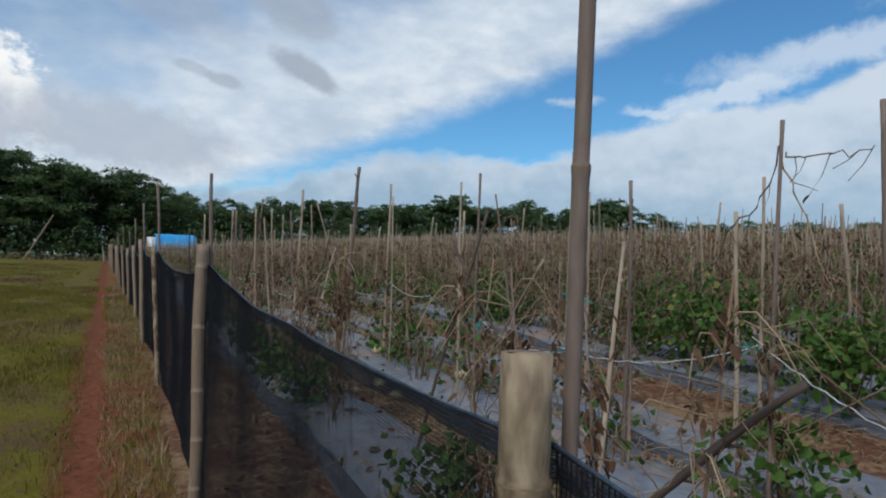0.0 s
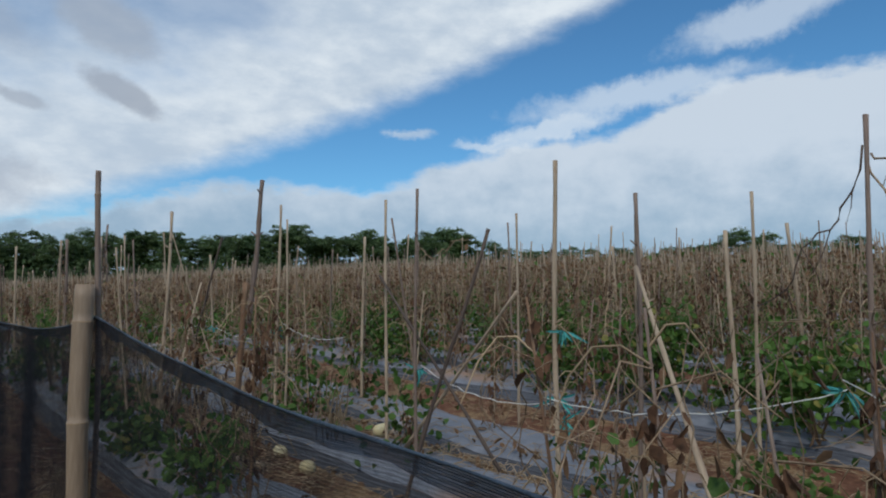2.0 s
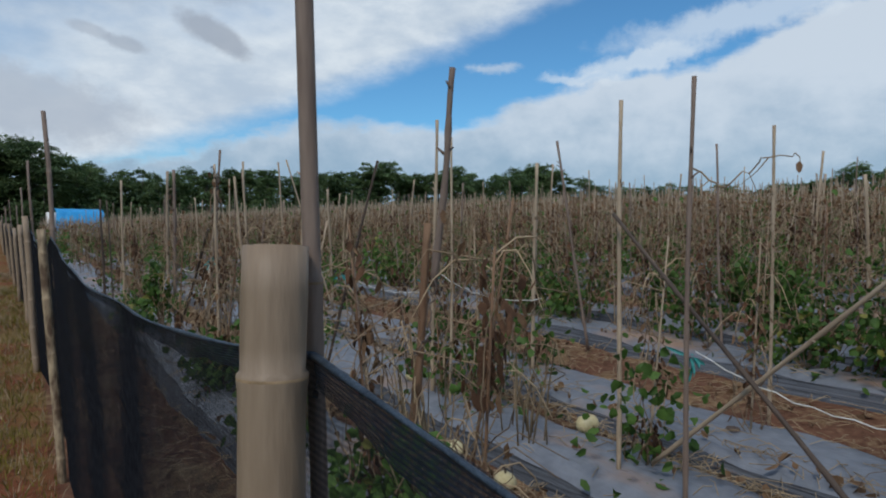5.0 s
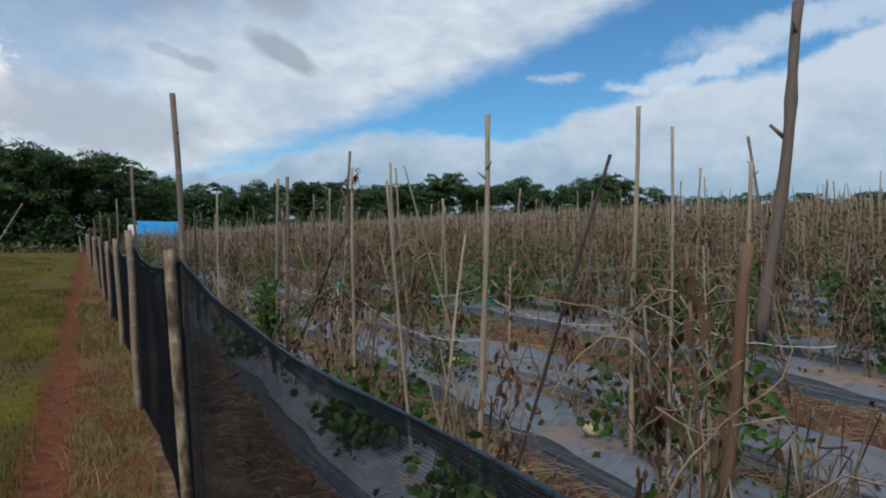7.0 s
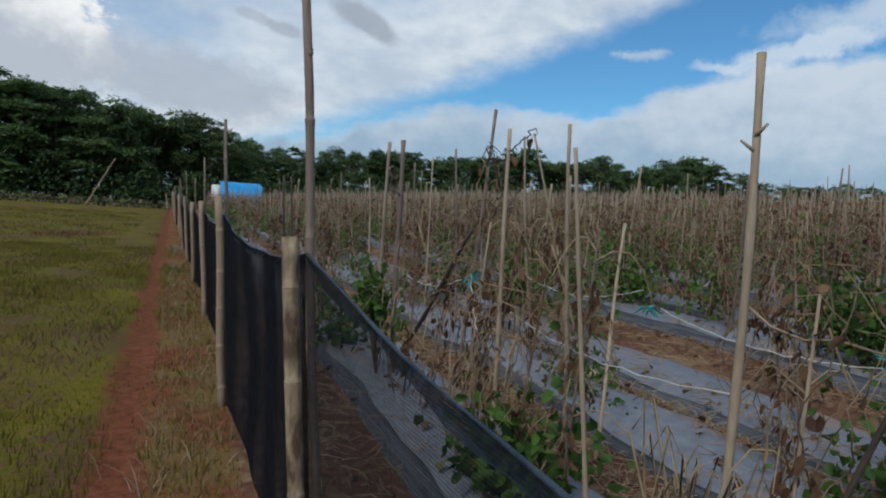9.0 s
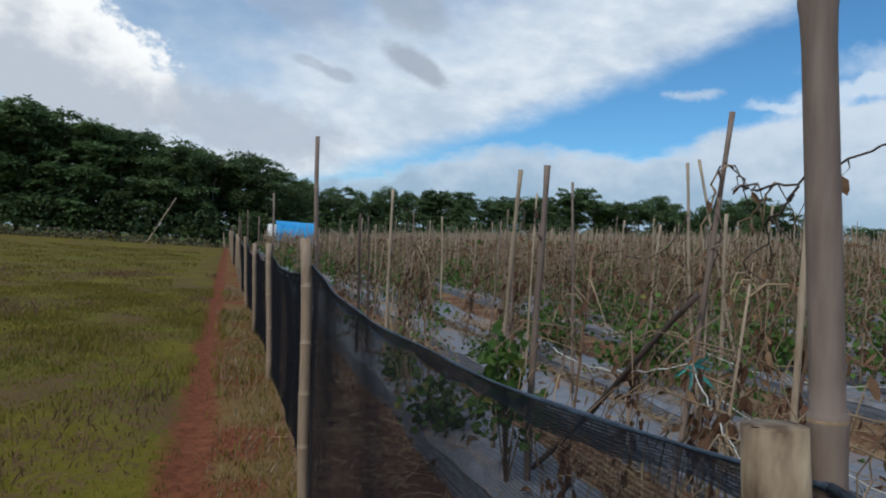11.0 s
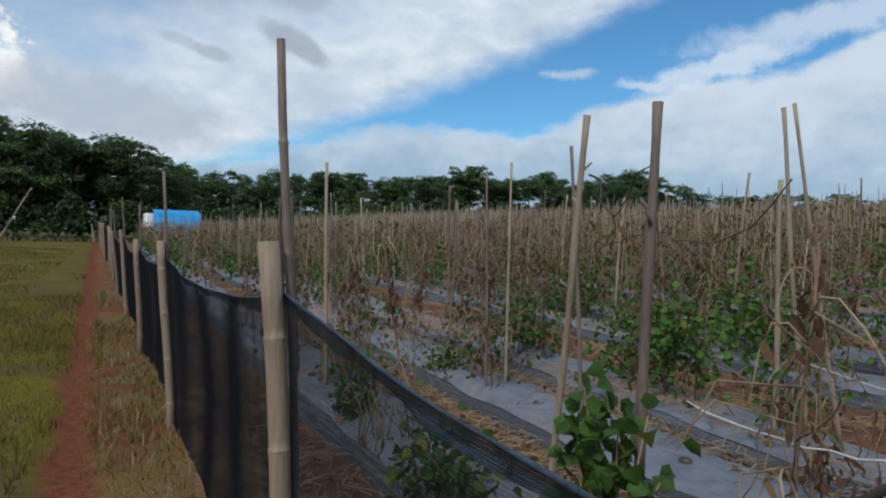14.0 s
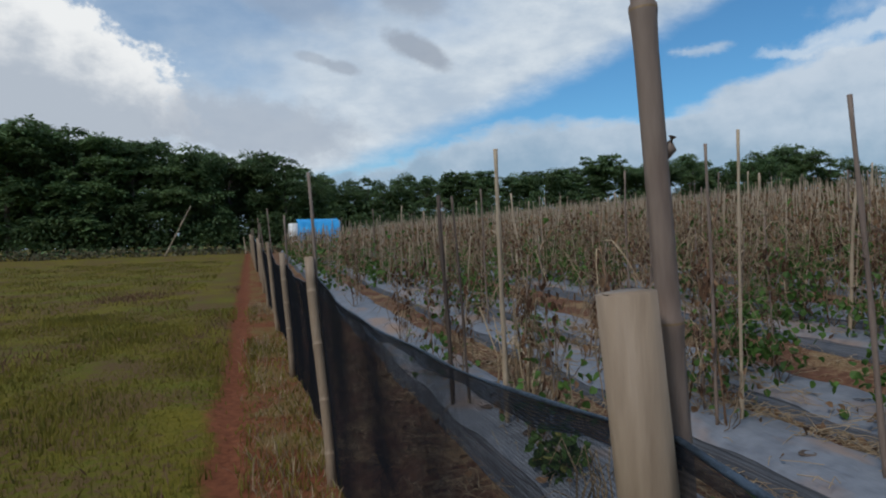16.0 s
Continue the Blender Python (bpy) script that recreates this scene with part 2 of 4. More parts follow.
def ground_material():
    mt, nt, bsdf, N, L = nodes("ground_earth")
    geo, sep = N("ShaderNodeNewGeometry"), N("ShaderNodeSeparateXYZ")
    L(geo.outputs["Position"], sep.inputs[0])

    def m(op, a, b=0.0, c=0.0):
        n = N("ShaderNodeMath")
        n.operation = op
        for i, s in enumerate((a, b, c)):
            if isinstance(s, (int, float)):
                n.inputs[i].default_value = s
            else:
                L(s, n.inputs[i])
        return n.outputs[0]

    def noise_at(scale, detail=6, rough=0.6):
        n = N("ShaderNodeTexNoise")
        n.inputs["Scale"].default_value, n.inputs["Detail"].default_value, n.inputs["Roughness"].default_value = scale, detail, rough
        L(geo.outputs["Position"], n.inputs["Vector"])
        return n.outputs[0]

    def ramp(f, lo, hi, a, b):
        n = N("ShaderNodeValToRGB")
        n.color_ramp.elements[0].position, n.color_ramp.elements[1].position = lo, hi
        n.color_ramp.elements[0].color, n.color_ramp.elements[1].color = (*a, 1), (*b, 1)
        L(f, n.inputs[0])
        return n.outputs[0]

    def mixc(f, a, b):
        n = N("ShaderNodeMix")
        n.data_type = "RGBA"
        L(f, n.inputs[0])
        L(a, n.inputs[6])
        L(b, n.inputs[7])
        return n.outputs[2]

    def step(x, lo, hi):
        n = N("ShaderNodeMapRange")
        n.interpolation_type = "SMOOTHSTEP"
        L(x, n.inputs[0])
        n.inputs[1].default_value, n.inputs[2].default_value = lo, hi
        return n.outputs[0]

    n_big, n_mid, n_fine, n_grit = noise_at(0.28), noise_at(1.7), noise_at(14), noise_at(70)
    grass = ramp(n_fine, 0.30, 0.70, (0.105, 0.090, 0.010), (0.205, 0.158, 0.022))
    grass = mixc(step(n_big, 0.44, 0.62), grass, ramp(n_fine, 0.35, 0.65, (0.088, 0.094, 0.012), (0.165, 0.146, 0.024)))
    grass = mixc(step(m("MULTIPLY", noise_at(0.75), n_fine), 0.22, 0.30), grass, ramp(n_grit, 0.3, 0.7, (0.085, 0.046, 0.022), (0.175, 0.112, 0.048)))
    soil = ramp(n_fine, 0.3, 0.7, (0.115, 0.036, 0.017), (0.25, 0.088, 0.042))
    straw = ramp(n_grit, 0.35, 0.65, (0.125, 0.068, 0.025), (0.25, 0.17, 0.065))
    bed_soil = ramp(n_fine, 0.3, 0.7, (0.095, 0.042, 0.025), (0.205, 0.102, 0.063))
    strip = mixc(step(n_mid, 0.40, 0.60), soil, straw)
    field = mixc(step(m("ADD", n_mid, m("MULTIPLY", n_fine, 0.5)), 0.70, 0.92), bed_soil, ramp(n_grit, 0.35, 0.65, (0.18, 0.105, 0.05), (0.36, 0.25, 0.14)))
    x, y = sep.outputs[0], sep.outputs[1]
    wob = m("MULTIPLY", m("SUBTRACT", n_mid, 0.5), 0.35)
    wob2 = m("MULTIPLY", m("SUBTRACT", n_fine, 0.5), 0.22)
    xp = m("ADD", m("ADD", x, wob), wob2)
    centre = m("MULTIPLY_ADD", m("SUBTRACT", y, 12.0), -0.016, -0.63)
    dist = m("ABSOLUTE", m("SUBTRACT", xp, centre))
    col = mixc(step(m("SUBTRACT", xp, centre), -0.02, 0.06), grass, strip)
    col = mixc(step(dist, 0.25, 0.09), col, soil)
    col = mixc(step(x, 0.02, 0.10), col, field)
    far = step(y, 62.0, 70.0)
    col = mixc(m("MULTIPLY", far, step(x, 1.0, 2.0)), col, grass)
    L(col, bsdf.inputs["Base Color"])
    bsdf.inputs["Roughness"].default_value = 0.95
    bsdf.inputs["Specular IOR Level"].default_value = 0.1
    bp = N("ShaderNodeBump")
    bp.inputs["Strength"].default_value, bp.inputs["Distance"].default_value = 0.7, 0.03
    L(m("ADD", n_fine, m("MULTIPLY", n_grit, 0.5)), bp.inputs["Height"])
    L(bp.outputs[0], bsdf.inputs["Normal"])
    return mt


def plastic_material():
    """Silver-grey mulch film: dusty, wrinkled along the bed, with soil washed onto it."""
    mt, nt, bsdf, N, L = nodes("silver_mulch_film")
    geo = N("ShaderNodeNewGeometry")

    def noise_at(scale, stretch, detail=5):
        mp, n = N("ShaderNodeMapping"), N("ShaderNodeTexNoise")
        mp.inputs["Scale"].default_value = stretch
        L(geo.outputs["Position"], mp.inputs[0])
        n.inputs["Scale"].default_value, n.inputs["Detail"].default_value = scale, detail
        L(mp.outputs[0], n.inputs["Vector"])
        return n.outputs[0]

    dirt, mid, wr = noise_at(1.1, (1.6, 0.7, 1), 8), noise_at(9, (1, 1, 1)), noise_at(14, (2.2, 0.25, 2.2), 3)
    r1 = N("ShaderNodeValToRGB")
    r1.color_ramp.elements[0].position, r1.color_ramp.elements[1].position = 0.3, 0.7
    r1.color_ramp.elements[0].color, r1.color_ramp.elements[1].color = (0.137, 0.145, 0.166, 1), (0.207, 0.217, 0.240, 1)
    L(mid, r1.inputs[0])
    st = N("ShaderNodeMapRange")
    L(dirt, st.inputs[0])
    st.inputs[1].default_value, st.inputs[2].default_value, st.inputs[4].default_value = 0.535, 0.69, 0.85
    mx = N("ShaderNodeMix")
    mx.data_type = "RGBA"
    L(st.outputs[0], mx.inputs[0])
    L(r1.outputs[0], mx.inputs[6])
    mx.inputs[7].default_value = (0.33, 0.20, 0.125, 1)
    L(mx.outputs[2], bsdf.inputs["Base Color"])
    rg = N("ShaderNodeMapRange")
    L(dirt, rg.inputs[0])
    rg.inputs[3].default_value, rg.inputs[4].default_value = 0.42, 0.75
    L(rg.outputs[0], bsdf.inputs["Roughness"])
    bsdf.inputs["Specular IOR Level"].default_value = 0.4
    bp = N("ShaderNodeBump")
    bp.inputs["Strength"].default_value, bp.inputs["Distance"].default_value = 0.5, 0.02
    L(wr, bp.inputs["Height"])
    L(bp.outputs[0], bsdf.inputs["Normal"])
    return mt


def net_material():
    """Black woven shade net: threads close together, a little light comes through."""
    mt, nt, bsdf, N, L = nodes("black_shade_net")
    geo = N("ShaderNodeNewGeometry")
    n = N("ShaderNodeTexNoise")
    n.inputs["Scale"].default_value, n.inputs["Detail"].default_value = 3.0, 6
    L(geo.outputs["Position"], n.inputs["Vector"])
    rp = N("ShaderNodeValToRGB")
    rp.color_ramp.elements[0].color, rp.color_ramp.elements[1].color = (0.006, 0.006, 0.007, 1), (0.022, 0.022, 0.026, 1)
    L(n.outputs[0], rp.inputs[0])
    L(rp.outputs[0], bsdf.inputs["Base Color"])
    bsdf.inputs["Roughness"].default_value = 0.65
    bsdf.inputs["Specular IOR Level"].default_value = 0.15
    wv = N("ShaderNodeTexWave")
    wv.bands_direction = "Z"
    wv.inputs["Scale"].default_value, wv.inputs["Distortion"].default_value = 42.0, 1.2
    L(geo.outputs["Position"], wv.inputs["Vector"])
    mr = N("ShaderNodeMapRange")
    L(wv.outputs["Fac"], mr.inputs[0])
    mr.inputs[3].default_value, mr.inputs[4].default_value = 0.84, 0.54
    m2 = N("ShaderNodeMath")
    m2.operation = "MULTIPLY_ADD"
    L(n.outputs[0], m2.inputs[0])
    m2.inputs[1].default_value = 0.35
    L(mr.outputs[0], m2.inputs[2])
    m3 = N("ShaderNodeMath")
    m3.operation, m3.use_clamp = "SUBTRACT", True
    L(m2.outputs[0], m3.inputs[0])
    m3.inputs[1].default_value = 0.17
    tr, mx = N("ShaderNodeBsdfTransparent"), N("ShaderNodeMixShader")
    L(m3.outputs[0], mx.inputs[0])
    L(bsdf.outputs[0], mx.inputs[1])
    L(tr.outputs[0], mx.inputs[2])
    L(mx.outputs[0], nt.nodes["Material Output"].inputs[0])
    return mt


def band_material():
    """The folded upper edge of the net: two layers, blue-black, ribbed lengthwise."""
    mt, nt, bsdf, N, L = nodes("folded_net")
    tc, sep = N("ShaderNodeTexCoord"), N("ShaderNodeSeparateXYZ")
    L(tc.outputs["UV"], sep.inputs[0])
    rib, n = N("ShaderNodeMath"), N("ShaderNodeTexNoise")
    rib.operation = "MULTIPLY"
    L(sep.outputs[1], rib.inputs[0])
    rib.inputs[1].default_value = 2 * math.pi * 9
    wave = N("ShaderNodeMath")
    wave.operation = "SINE"
    L(rib.outputs[0], wave.inputs[0])
    n.inputs["Scale"].default_value = 12.0
    L(tc.outputs["Object"], n.inputs["Vector"])
    add = N("ShaderNodeMath")
    add.operation = "MULTIPLY_ADD"
    L(n.outputs[0], add.inputs[0])
    add.inputs[1].default_value = 1.6
    L(wave.outputs[0], add.inputs[2])
    thin = N("ShaderNodeMapRange")
    L(add.outputs[0], thin.inputs[0])
    thin.inputs[1].default_value, thin.inputs[2].default_value, thin.inputs[3].default_value, thin.inputs[4].default_value = -0.4, 2.0, 0.06, 0.50
    bsdf.inputs["Base Color"].default_value = (0.020, 0.034, 0.058, 1)
    bsdf.inputs["Roughness"].default_value = 0.5
    bsdf.inputs["Specular IOR Level"].default_value = 0.3
    tr, mx = N("ShaderNodeBsdfTransparent"), N("ShaderNodeMixShader")
    L(thin.outputs[0], mx.inputs[0])
    L(bsdf.outputs[0], mx.inputs[1])
    L(tr.outputs[0], mx.inputs[2])
    L(mx.outputs[0], nt.nodes["Material Output"].inputs[0])
    return mt


M_GROUND, M_PLASTIC, M_NET, M_BAND = ground_material(), plastic_material(), net_material(), band_material()

# ---------------- mesh helpers ----------------
rnd = random.Random(7)


def gz(y):
    """Height of the gently rising land."""
    if y < -14:
        return -0.89
    return -0.17 + (0.03 * (y - 10) if y < 10 else min(0.0145 * (y - 10), 0.95))


def hx(x):
    """Rise of the plot away from the fence."""
    return 0.075 * min(max(x - 2.6, 0.0), 24.0)


def land(x, y):
    return gz(y) + hx(x)


class Geo:
    """Collects vertices and faces for one mesh."""

    def __init__(self):
        self.v, self.f = [], []

    def tube(self, pts, radii, sides=6, cap=True):
        pts = [Vector(p) for p in pts]
        start = len(self.v)
        for i, p in enumerate(pts):
            ax = (pts[min(i + 1, len(pts) - 1)] - pts[max(i - 1, 0)]).normalized()
            s = ax.cross(Vector((0, 0, 1)) if abs(ax.z) < 0.9 else Vector((1, 0, 0))).normalized()
            t = ax.cross(s)
            r = radii[i] if isinstance(radii, (list, tuple)) else radii
            for k in range(sides):
                a = 2 * math.pi * k / sides
                self.v.append(p + s * (r * math.cos(a)) + t * (r * math.sin(a)))
        for i in range(len(pts) - 1):
            for k in range(sides):
                a, b = start + i * sides + k, start + i * sides + (k + 1) % sides
                self.f.append((a, b, b + sides, a + sides))
        if cap:
            self.f.append(tuple(start + k for k in range(sides))[::-1])
            self.f.append(tuple(start + (len(pts) - 1) * sides + k for k in range(sides)))

    def leaf(self, c, ax, side, long, wide, cup=0.15):
        """A pointed leaf of six corners, folded along its rib."""
        ax, side = Vector(ax).normalized(), Vector(side).normalized()
        up = ax.cross(side)
        n = len(self.v)
        c = Vector(c)
        for a, b, h in ((0, 0, 0), (0.3, 0.5, cup), (0.75, 0.36, cup), (1, 0, -cup), (0.75, -0.36, cup), (0.3, -0.5, cup)):
            self.v.append(c + ax * (a * long) + side * (b * wide) + up * (h * wide))
        self.f += [(n, n + 1, n + 2, n + 3), (n, n + 3, n + 4, n + 5)]

    def rand_leaf(self, r, c, long, wide, droop=0.0):
        ax = Vector((r.uniform(-1, 1), r.uniform(-1, 1), r.uniform(-1, 0.5) - droop))
        sd = ax.cross(Vector((r.uniform(-1, 1), r.uniform(-1, 1), r.uniform(-0.3, 1)))) + Vector((1e-4, 0, 0))
        self.leaf(c, ax, sd, long, wide, r.uniform(-0.3, 0.3))

    def mesh(self, name, mat, smooth=True):
        me = bpy.data.meshes.new(name)
        me.from_pydata([tuple(p) for p in self.v], [], self.f)
        me.materials.append(mat)
        if smooth:
            me.shade_smooth()
        return me


def part(name, g, mat, parent=None, label="", smooth=True):
    ob = new(name, g.mesh(name, mat, smooth) if isinstance(g, Geo) else g)
    if parent:
        ob.parent = parent
    return tagged(ob, label=label)


def thing(name, label, category, group="", kind=""):
    return tagged(new(name), label, category, group, kind)


def grid_mesh(name, xs, ys, height, mat):
    """A sheet over the given lines, its height from a function of arrays."""
    X, Y = np.meshgrid(xs, ys)
    co = np.stack([X, Y, height(X, Y)], -1).reshape(-1, 3)
    nx, ny = len(xs), len(ys)
    i = (np.arange(ny - 1)[:, None] * nx + np.arange(nx - 1)[None]).reshape(-1)
    fc = np.stack([i, i + 1, i + nx + 1, i + nx], 1)
    me = bpy.data.meshes.new(name)
    me.from_pydata(co.tolist(), [], fc.tolist())
    me.materials.append(mat)
    me.shade_smooth()
    return me


GZ = np.vectorize(gz)
HX = np.vectorize(hx)


def lumps(X, Y, s, amp):
    return amp * (np.sin(X * 3.1 * s + 1.3 * np.sin(Y * 1.7 * s)) * np.sin(Y * 2.3 * s + 0.7) + 0.5 * np.sin(X * 7.7 * s + Y * 3.3 * s) * np.sin(Y * 6.1 * s - X * 2.0 * s))


# ---------------- ground and beds ----------------
BEDS = [(1.06, 1.80)] + [b for k in range(22) for b in ((2.46 + 2.75 * k, 3.19 + 2.75 * k), (3.40 + 2.75 * k, 4.14 + 2.75 * k))]


def ground_height(X, Y):
    z = GZ(Y) + HX(X) + lumps(X, Y, 1.0, 0.012) + lumps(X, Y, 3.1, 0.006)
    rut = np.exp(-((X + 0.63 + 0.016 * (Y - 12)) / 0.15) ** 2)
    return z - 0.035 * rut + 0.045 * (X > 1.75) * (X < 70)


xs = np.concatenate([[-900, -300, -120, -60, -35, -22], np.arange(-15, -6, 0.6), np.arange(-6, 7, 0.1), np.arange(7, 20, 0.6), [22, 30, 45, 70, 120, 300, 900]])
ys = np.concatenate([[-400, -120, -50, -25, -14], np.arange(-8, -3, 0.5), np.arange(-3, 26, 0.12), np.arange(26, 80, 1.2), [85, 100, 130, 200, 400, 1200]])
tagged(new("ground", grid_mesh("ground", xs, ys, ground_height, M_GROUND)), "grassy red earth with a worn footpath and bare furrows", "ground", kind="structure")


def strip_mesh(name, prof, x0, w, ys, seed, mat):
    rise = hx(x0 + w / 2)
    ph = np.random.RandomState(seed).uniform(0, 6, 6)
    v = []
    for y in ys:
        wob = 0.03 * math.sin(y * 0.9 + ph[0]) + 0.018 * math.sin(y * 2.3 + ph[1])
        for a, h in prof:
            e = 0.010 * math.sin(y * 3.7 + a * 9 + ph[2]) + 0.006 * math.sin(y * 8.1 + a * 17 + ph[3])
            v.append((x0 + a * w + wob + e, y, gz(y) + rise + h + (e * 1.2 + 0.012 * math.sin(y * 1.6 + ph[4] + a * 4) if h > 0 else 0)))
    n = len(prof)
    f = [(j * n + i, j * n + i + 1, (j + 1) * n + i + 1, (j + 1) * n + i) for j in range(len(ys) - 1) for i in range(n - 1)]
    me = bpy.data.meshes.new(name)
    me.from_pydata(v, [], f)
    me.materials.append(mat)
    me.shade_smooth()
    return me


def bed(x0, x1, k):
    """One raised bed under mulch film; the film's sides hang into the furrow in folds, coloured dark for shade."""
    w = x1 - x0
    ys = np.concatenate([np.arange(-5, 24, 0.16), np.arange(24, 62, 0.8)]) if k < 5 else np.arange(-5, 62, 0.8)
    b = thing("mulched_bed", "long raised bed wrapped in dusty silver-grey mulch film", "planting bed", "beds of the plot")
    top = [(-0.01, 0.135), (0.03, 0.155), (0.10, 0.172), (0.25, 0.19), (0.5, 0.195), (0.75, 0.185), (0.92, 0.165), (0.97, 0.15), (1.01, 0.13)]
    part("mulch_film", strip_mesh("mulch_film", top, x0, w, ys, k + 3, M_PLASTIC), None, b)
    for side in (0, 1):
        fold = [(-0.115, -0.05), (-0.10, 0.015), (-0.075, 0.03), (-0.072, 0.055), (-0.045, 0.07), (-0.042, 0.10), (-0.012, 0.112), (-0.0101, 0.135)]
        if side:
            fold = [(1 - a, h - 0.005) for a, h in fold][::-1]
        part("film_skirt", strip_mesh("film_skirt", fold, x0, w, ys, k + 3, M_SKIRT), None, b, "folded grey side of the film, coloured dark for shade")
    return b


for k, (x0, x1) in enumerate(BEDS):
    bed(x0, x1, k)


def bed_top(x, y):
    for x0, x1 in BEDS:
        if x0 - 0.02 < x < x1 + 0.02:
            return gz(y) + hx((x0 + x1) / 2) + 0.17
    return land(x, y) + (0.045 if x > 1.75 else 0.0)


# ---------------- fence ----------------
POSTS = [  # foot x, y, then the top's offset and height
    (0.10, -3.45, 0.0, 0.0, 1.50), (0.085, -0.13, -0.01, 0.006, 1.51), (0.08, 3.06, 0.006, 0.02, 1.58), (0.090, 6.845, -0.095, 0.085, 1.50), (0.03, 9.98, -0.09, 0.06, 1.55), (0.0, 13.62, -0.09, 0.12, 1.45)]
POSTS += [(-0.025 * 3.4 * i + rnd.uniform(-0.03, 0.03), 13.62 + 3.4 * i + rnd.uniform(-0.2, 0.2), -0.08 + rnd.uniform(-0.05, 0.05), 0.05, 1.45 + rnd.uniform(-0.08, 0.08)) for i in range(1, 14)]


def bamboo(h, r, lean, r_node, hollow, seed):
    """A culm with swollen nodes, and its dark node bands."""
    rr, g, rings = random.Random(seed), Geo(), []
    pts, rad = [(0, 0, -0.12)], [r * 1.03]
    z = rr.uniform(0.12, 0.25)
    bend = rr.uniform(-0.010, 0.010)

    def at(zz):
        return (lean[0] * zz + bend * math.sin(zz * 4), lean[1] * zz + bend * math.cos(zz * 3), zz)
    while z < h - 0.06:
        for dz, k in ((-0.04, 1.0), (-0.012, 1.0 + (r_node - 1) * 0.5), (-0.003, r_node), (0.003, r_node), (0.006, 0.965), (0.03, 0.985), (0.08, 1.0)):
            pts.append(at(z + dz))
            rad.append(r * k)
        ring = Geo()
        ring.tube([at(z - 0.004), at(z), at(z + 0.005)], [r * (r_node - 0.01), r * (r_node + 0.012), r * 0.96], 20, False)
        rings.append(ring)
        z += rr.uniform(0.26, 0.36)
    pts.append(at(h))
    rad.append(r * 0.98)
    if hollow:
        pts += [at(h + 0.001), at(h - 0.05)]
        rad += [r * 0.76, r * 0.72]
    g.tube(pts, rad, 20)
    return g, rings


# foot of the slim pole beside its post, its lean and radius
POLES = {1: ((0.030, 0.018), (0.024, 0.004), 0.0100), 2: ((0.063, 0.022), (-0.009, 0.008), 0.0092), 3: ((0.064, 0.026), (-0.066, 0.044), 0.0130), 4: ((0.030, 0.034), (-0.040, 0.030), 0.0118)}


def fence_post(i, x, y, dx, dy, h):
    post = thing("fence_post", "pale sawn-off bamboo fence post with dark nodes" if i not in (1, 3) else "stained bamboo fence post with flaking dark patches", "fence post", "posts of the net fence")
    post.location = (x, y, gz(y))
    rr = random.Random(i + 20)
    lean = (dx / h, dy / h)
    r = (0.031, 0.0285, 0.0318, 0.0238, 0.0285, 0.030)[i] if i < 6 else 0.0315 + rr.uniform(-0.0035, 0.002)
    culm, rings = bamboo(h, r, lean, 1.07, True, i)
    c = part("culm", culm, M_BAMBOO_STAINED if i in (1, 3) else M_BAMBOO, post)
    for ring in rings:
        part("node_ring", ring, M_BAMBOO_DARK, c)
    ph = (2.2, 2.5, 1.98, 2.2, 2.1, 2.0)[i] if i < 6 else rr.choice((1.6, 1.8, 2.0, 1.5))
    pl = (dx / h + rr.uniform(-0.005, 0.01), dy / h + rr.uniform(-0.01, 0.01))
    off, pr = (0.043, 0.016), 0.0105
    if i in POLES:
        off, pl, pr = POLES[i]
    pole, rings = bamboo(ph, pr, pl, 1.16, False, i + 50)
    if i in (3, 4):          # the stub of a broken side branch
        z = 1.68 if i == 4 else 2.02
        c0 = Vector((pl[0] * z + pr * 0.6, pl[1] * z, z))
        pole.tube([c0, c0 + Vector((0.006, -0.003, 0.008)), c0 + Vector((0.009, -0.004, 0.018))], [0.007, 0.0075, 0.004], 8)
    p = part("slim_pole", pole, M_POLE, post, "slim grey bamboo pole tied behind the post")
    p.location = (*off, 0)
    for ring in rings:
        part("pole_node", ring, M_BAMBOO_DARK, p)


for i, row in enumerate(POSTS):
    fence_post(i, *row)


# how far below a post's top the net is tied
TIED = {1: 0.105, 2: 0.11, 3: 0.045, 4: 0.14}


